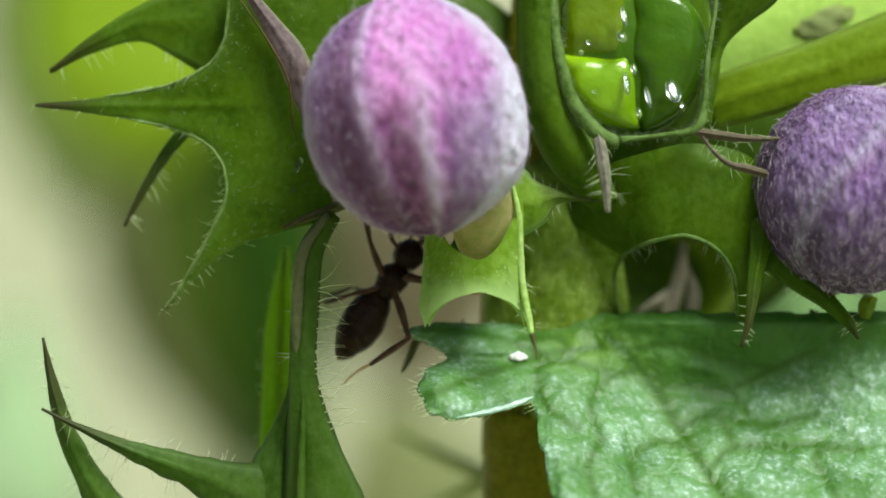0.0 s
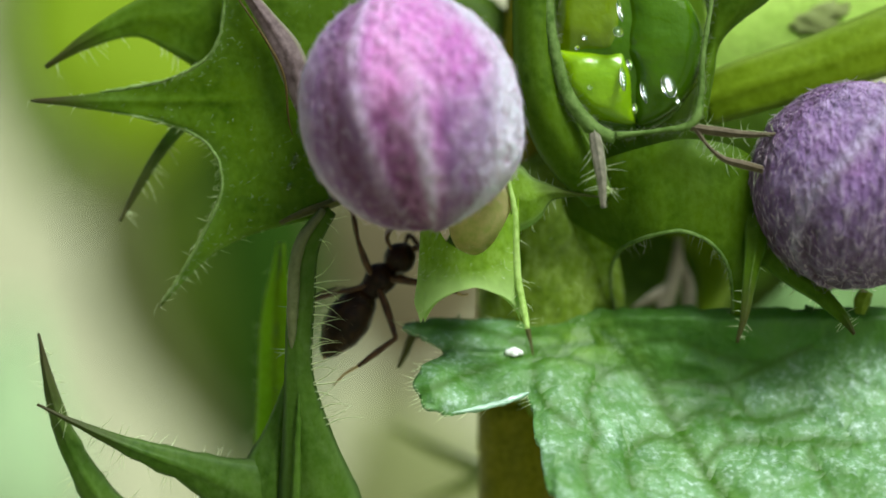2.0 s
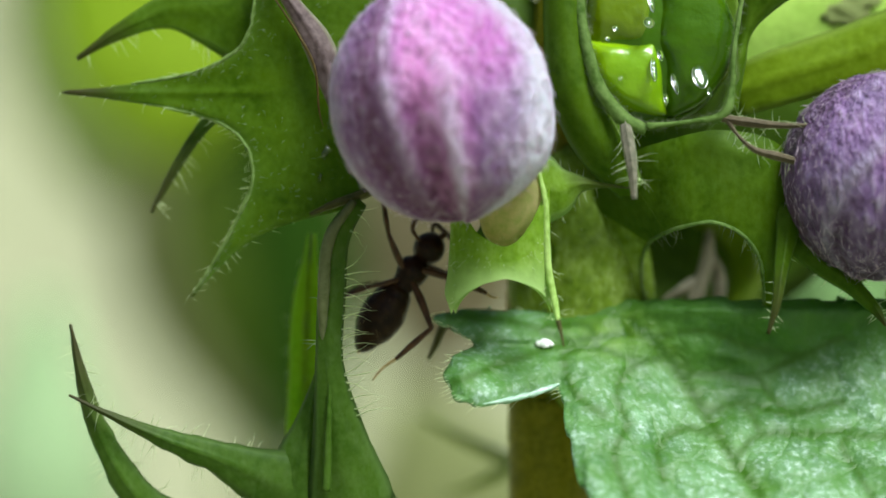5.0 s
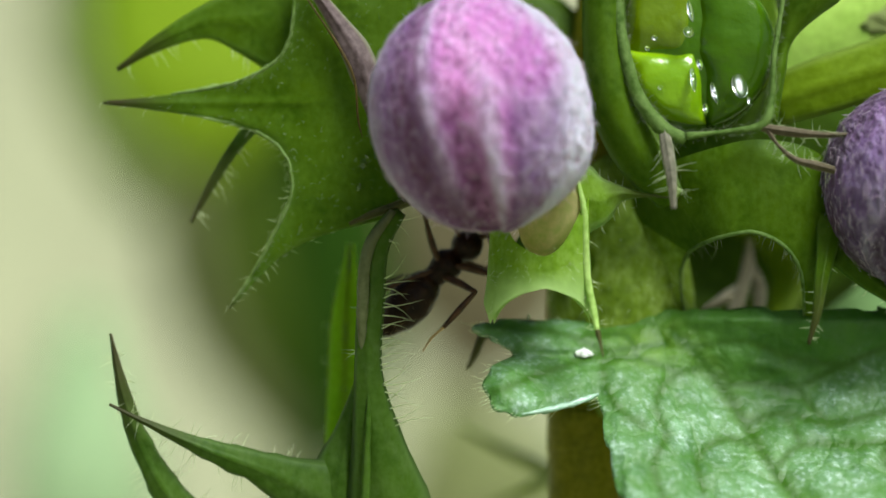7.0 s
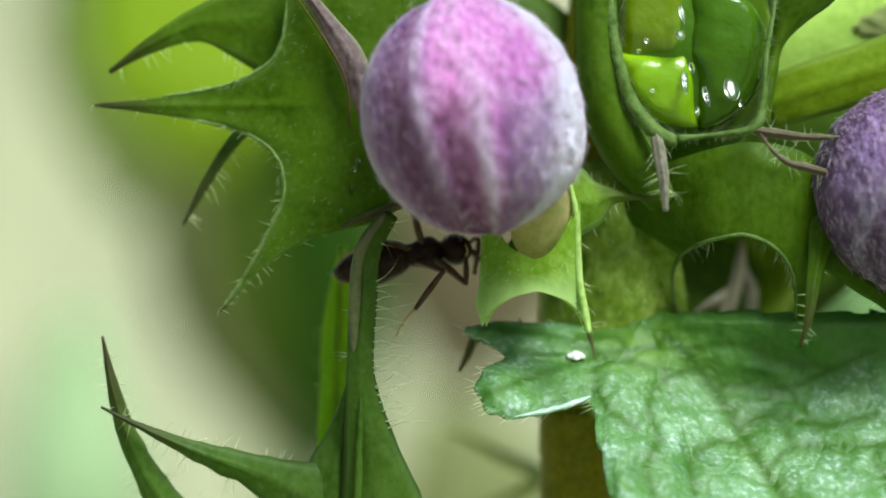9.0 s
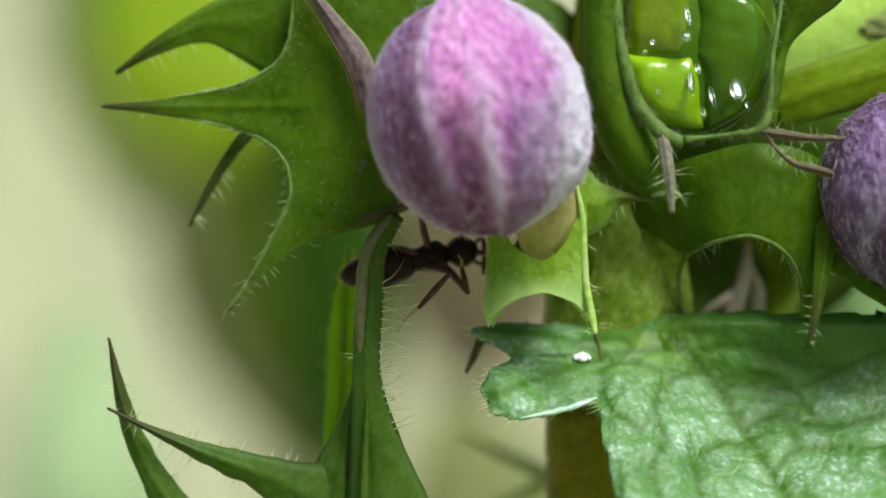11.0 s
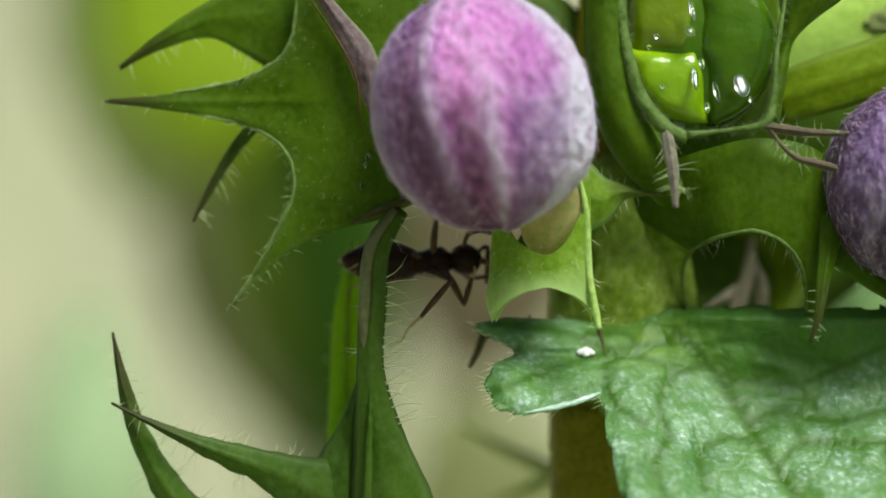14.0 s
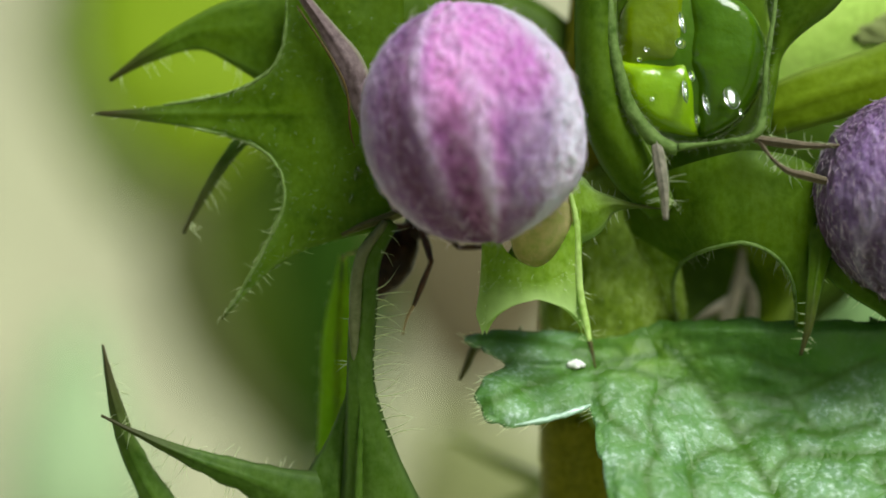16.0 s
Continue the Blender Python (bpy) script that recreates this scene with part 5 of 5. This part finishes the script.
def between(rows, t):
    """The values of rows of (time, value, ...) at a time."""
    if t <= rows[0][0]:
        return rows[0][1:]
    for a, b in zip(rows, rows[1:]):
        if a[0] <= t <= b[0]:
            f = (t - a[0]) / (b[0] - a[0])
            return tuple(p + (q - p) * f for p, q in zip(a[1:], b[1:]))
    return rows[-1][1:]


def placed(at, up):
    return pose(at[0] * MM, at[1] * MM, at[2] * MM + H, 0, -up, 0)


def motions():
    # the body: seconds, middle of the thorax, degrees by which it points upwards
    walk(ant, [
        (0.0, placed((-1.65, 1.70, -0.83), 54)), (0.5, placed((-1.77, 1.70, -0.82), 51)), (1.0, placed((-1.81, 1.70, -0.86), 49)),
        (1.5, placed((-1.90, 1.70, -0.95), 47)), (2.0, placed((-1.90, 1.70, -0.95), 47)), (2.5, placed((-1.79, 1.70, -1.05), 49)),
        (3.0, placed((-1.79, 1.70, -1.05), 52)), (5.5, placed((-1.88, 1.70, -0.94), 53)), (6.0, placed((-1.95, 1.70, -0.61), 45)),
        (6.5, placed((-2.03, 1.70, -0.59), 47)), (7.0, placed((-2.00, 1.70, -0.51), 43)), (7.2, placed((-2.29, 1.70, -0.32), 30)),
        (7.5, placed((-2.46, 1.70, -0.20), 19)), (8.0, placed((-2.33, 1.70, -0.20), 11)), (8.5, placed((-2.40, 1.70, -0.17), 15)),
        (9.0, placed((-2.36, 1.70, -0.01), 9)), (9.2, placed((-2.32, 1.70, -0.06), 12)), (11.3, placed((-2.37, 1.70, -0.12), 10)),
        (11.6, placed((-2.45, 1.70, -0.25), 10)), (12.4, placed((-2.35, 1.70, -0.23), 12)), (12.7, placed((-2.32, 1.70, -0.36), 2)),
        (13.0, placed((-2.24, 1.70, -0.43), -4)), (13.6, placed((-2.32, 1.70, -0.28), 1)), (14.0, placed((-2.37, 1.70, -0.40), 2)),
        (14.6, placed((-2.70, 1.70, 0.05), 10)), (15.0, placed((-2.66, 1.70, 0.22), 13)), (15.25, placed((-2.49, 1.70, 0.39), 18)),
        (15.5, placed((-2.42, 1.80, 0.67), 26)), (15.75, placed((-2.34, 2.10, 0.92), 38)), (16.0, placed((-2.52, 2.40, 1.12), 50))])
    body = [(0, 54), (0.5, 51), (1, 49), (1.5, 47), (2, 47), (2.5, 49), (3, 52), (5.5, 53), (6, 45), (6.5, 47), (7, 43), (7.2, 30), (7.5, 19), (8, 11), (8.5, 15),
            (9, 9), (9.2, 12), (11.3, 10), (11.6, 10), (12.4, 12), (12.7, 2), (13, -4), (13.6, 1), (14, 2), (14.6, 10), (15, 13), (15.25, 18), (15.5, 26), (15.75, 38), (16, 50)]
    times = [row[0] for row in body]

    # gaster and head: seconds, degrees against the thorax
    walk(gaster, [(t, pose(-0.62 * MM, 0, 0, 0, -d, 0)) for t, d in (
        (0, 3), (0.5, 6), (1.5, 14), (2.5, 6), (5.5, 4), (6.5, 3), (7, 5), (7.5, -2), (8, 0), (9, 6), (11.3, 3), (12.4, 0), (13, -2), (14, -4), (15, 1), (15.5, -2), (16, 10))])
    walk(ant_head, [(t, pose(0.52 * MM, 0, 0.02 * MM, 0, -d, 0)) for t, d in (
        (0, 2), (1.5, -5), (3, 0), (5.5, 0), (6, -5), (7, -2), (7.5, 2), (8, 0), (9, -8), (9.2, -4), (11.3, -2), (12.4, 0), (13, -3), (14, 4), (15, 0), (16, 0))])

    # legs: hip on the thorax, outward lean; then seconds and the upward degrees of thigh and shin
    gait = {
        "fore": ((0.30, -0.28, -0.22), -12, [(0, -8, -14), (2, -8, -14), (5.5, -15, -25), (7, -14, -22), (7.5, -42, 60), (8, -37, 95), (9.2, -38, 90), (11.3, -48, 105), (12.2, -46, 60), (12.5, -44, 25),
                 (13, -78, 120), (13.6, -65, 125), (14, -58, 75), (14.3, -55, 5), (14.6, -42, 60), (15, -28, 15), (16, -45, 3)]),
        "up": ((0.05, -0.28, 0.25), -10, [(0, 112, 100), (3, 112, 100), (5.5, 115, 100), (7, 108, 100), (8, 106, 100), (11.3, 104, 100), (13, 78, 95), (14, 85, 95), (15, 100, 90), (16, 105, 90)]),
        "hind": ((-0.15, -0.30, -0.25), 0, [(0, -72, -146, -14), (3, -70, -142, -14), (5.5, -66, -138, -25), (6, -22, -130, -48), (7, -24, -132, -48), (7.5, -22, -124, -55), (9.2, -18, -127, -58),
                 (11.3, -12, -133, -58), (13, -14, -140, -58), (14, -18, -130, -58), (15, -30, -122, -58), (15.5, -55, -116, -55), (16, -70, -112, -50)]),
        "rear": ((-0.25, -0.22, 0.15), -12, [(0, 196, 198), (3, 194, 196), (5.5, 196, 200), (7, 200, 205), (8, 165, 200), (13, 165, 205), (15, 170, 200), (16, 175, 200)]),
        "far_fore": ((0.35, 0.25, 0.0), 14, [(0, -18, -8), (7, -15, -10), (8, 5, -30), (13, -20, -8), (14, -35, 10), (16, 0, 0)]),
        "far_hind": ((-0.40, 0.28, -0.05), 14, [(0, 170, 200), (7, 175, 205), (8, 185, 215), (16, 185, 210)])}
    for name, (hip, lean, rows) in gait.items():
        leg, shin = LEGS[name]
        reach = {"fore": 1.2, "up": 1.1, "hind": 1.45, "rear": 0.9, "far_fore": 0.9, "far_hind": 1.0}[name]
        moves, bends = [], []
        for t, up in body:
            thigh, calf, *out = between(rows, t)
            out = out[0] if out else lean
            moves.append((t, pose(*(c * MM for c in hip), 0, up - thigh, 0) @ pose(0, 0, 0, 0, 0, out)))
            bends.append((t, pose(reach * MM, 0, 0, 0, 0, -out) @ pose(0, 0, 0, 0, thigh - calf, 0)))
        walk(leg, moves)
        walk(shin, bends)


motions()
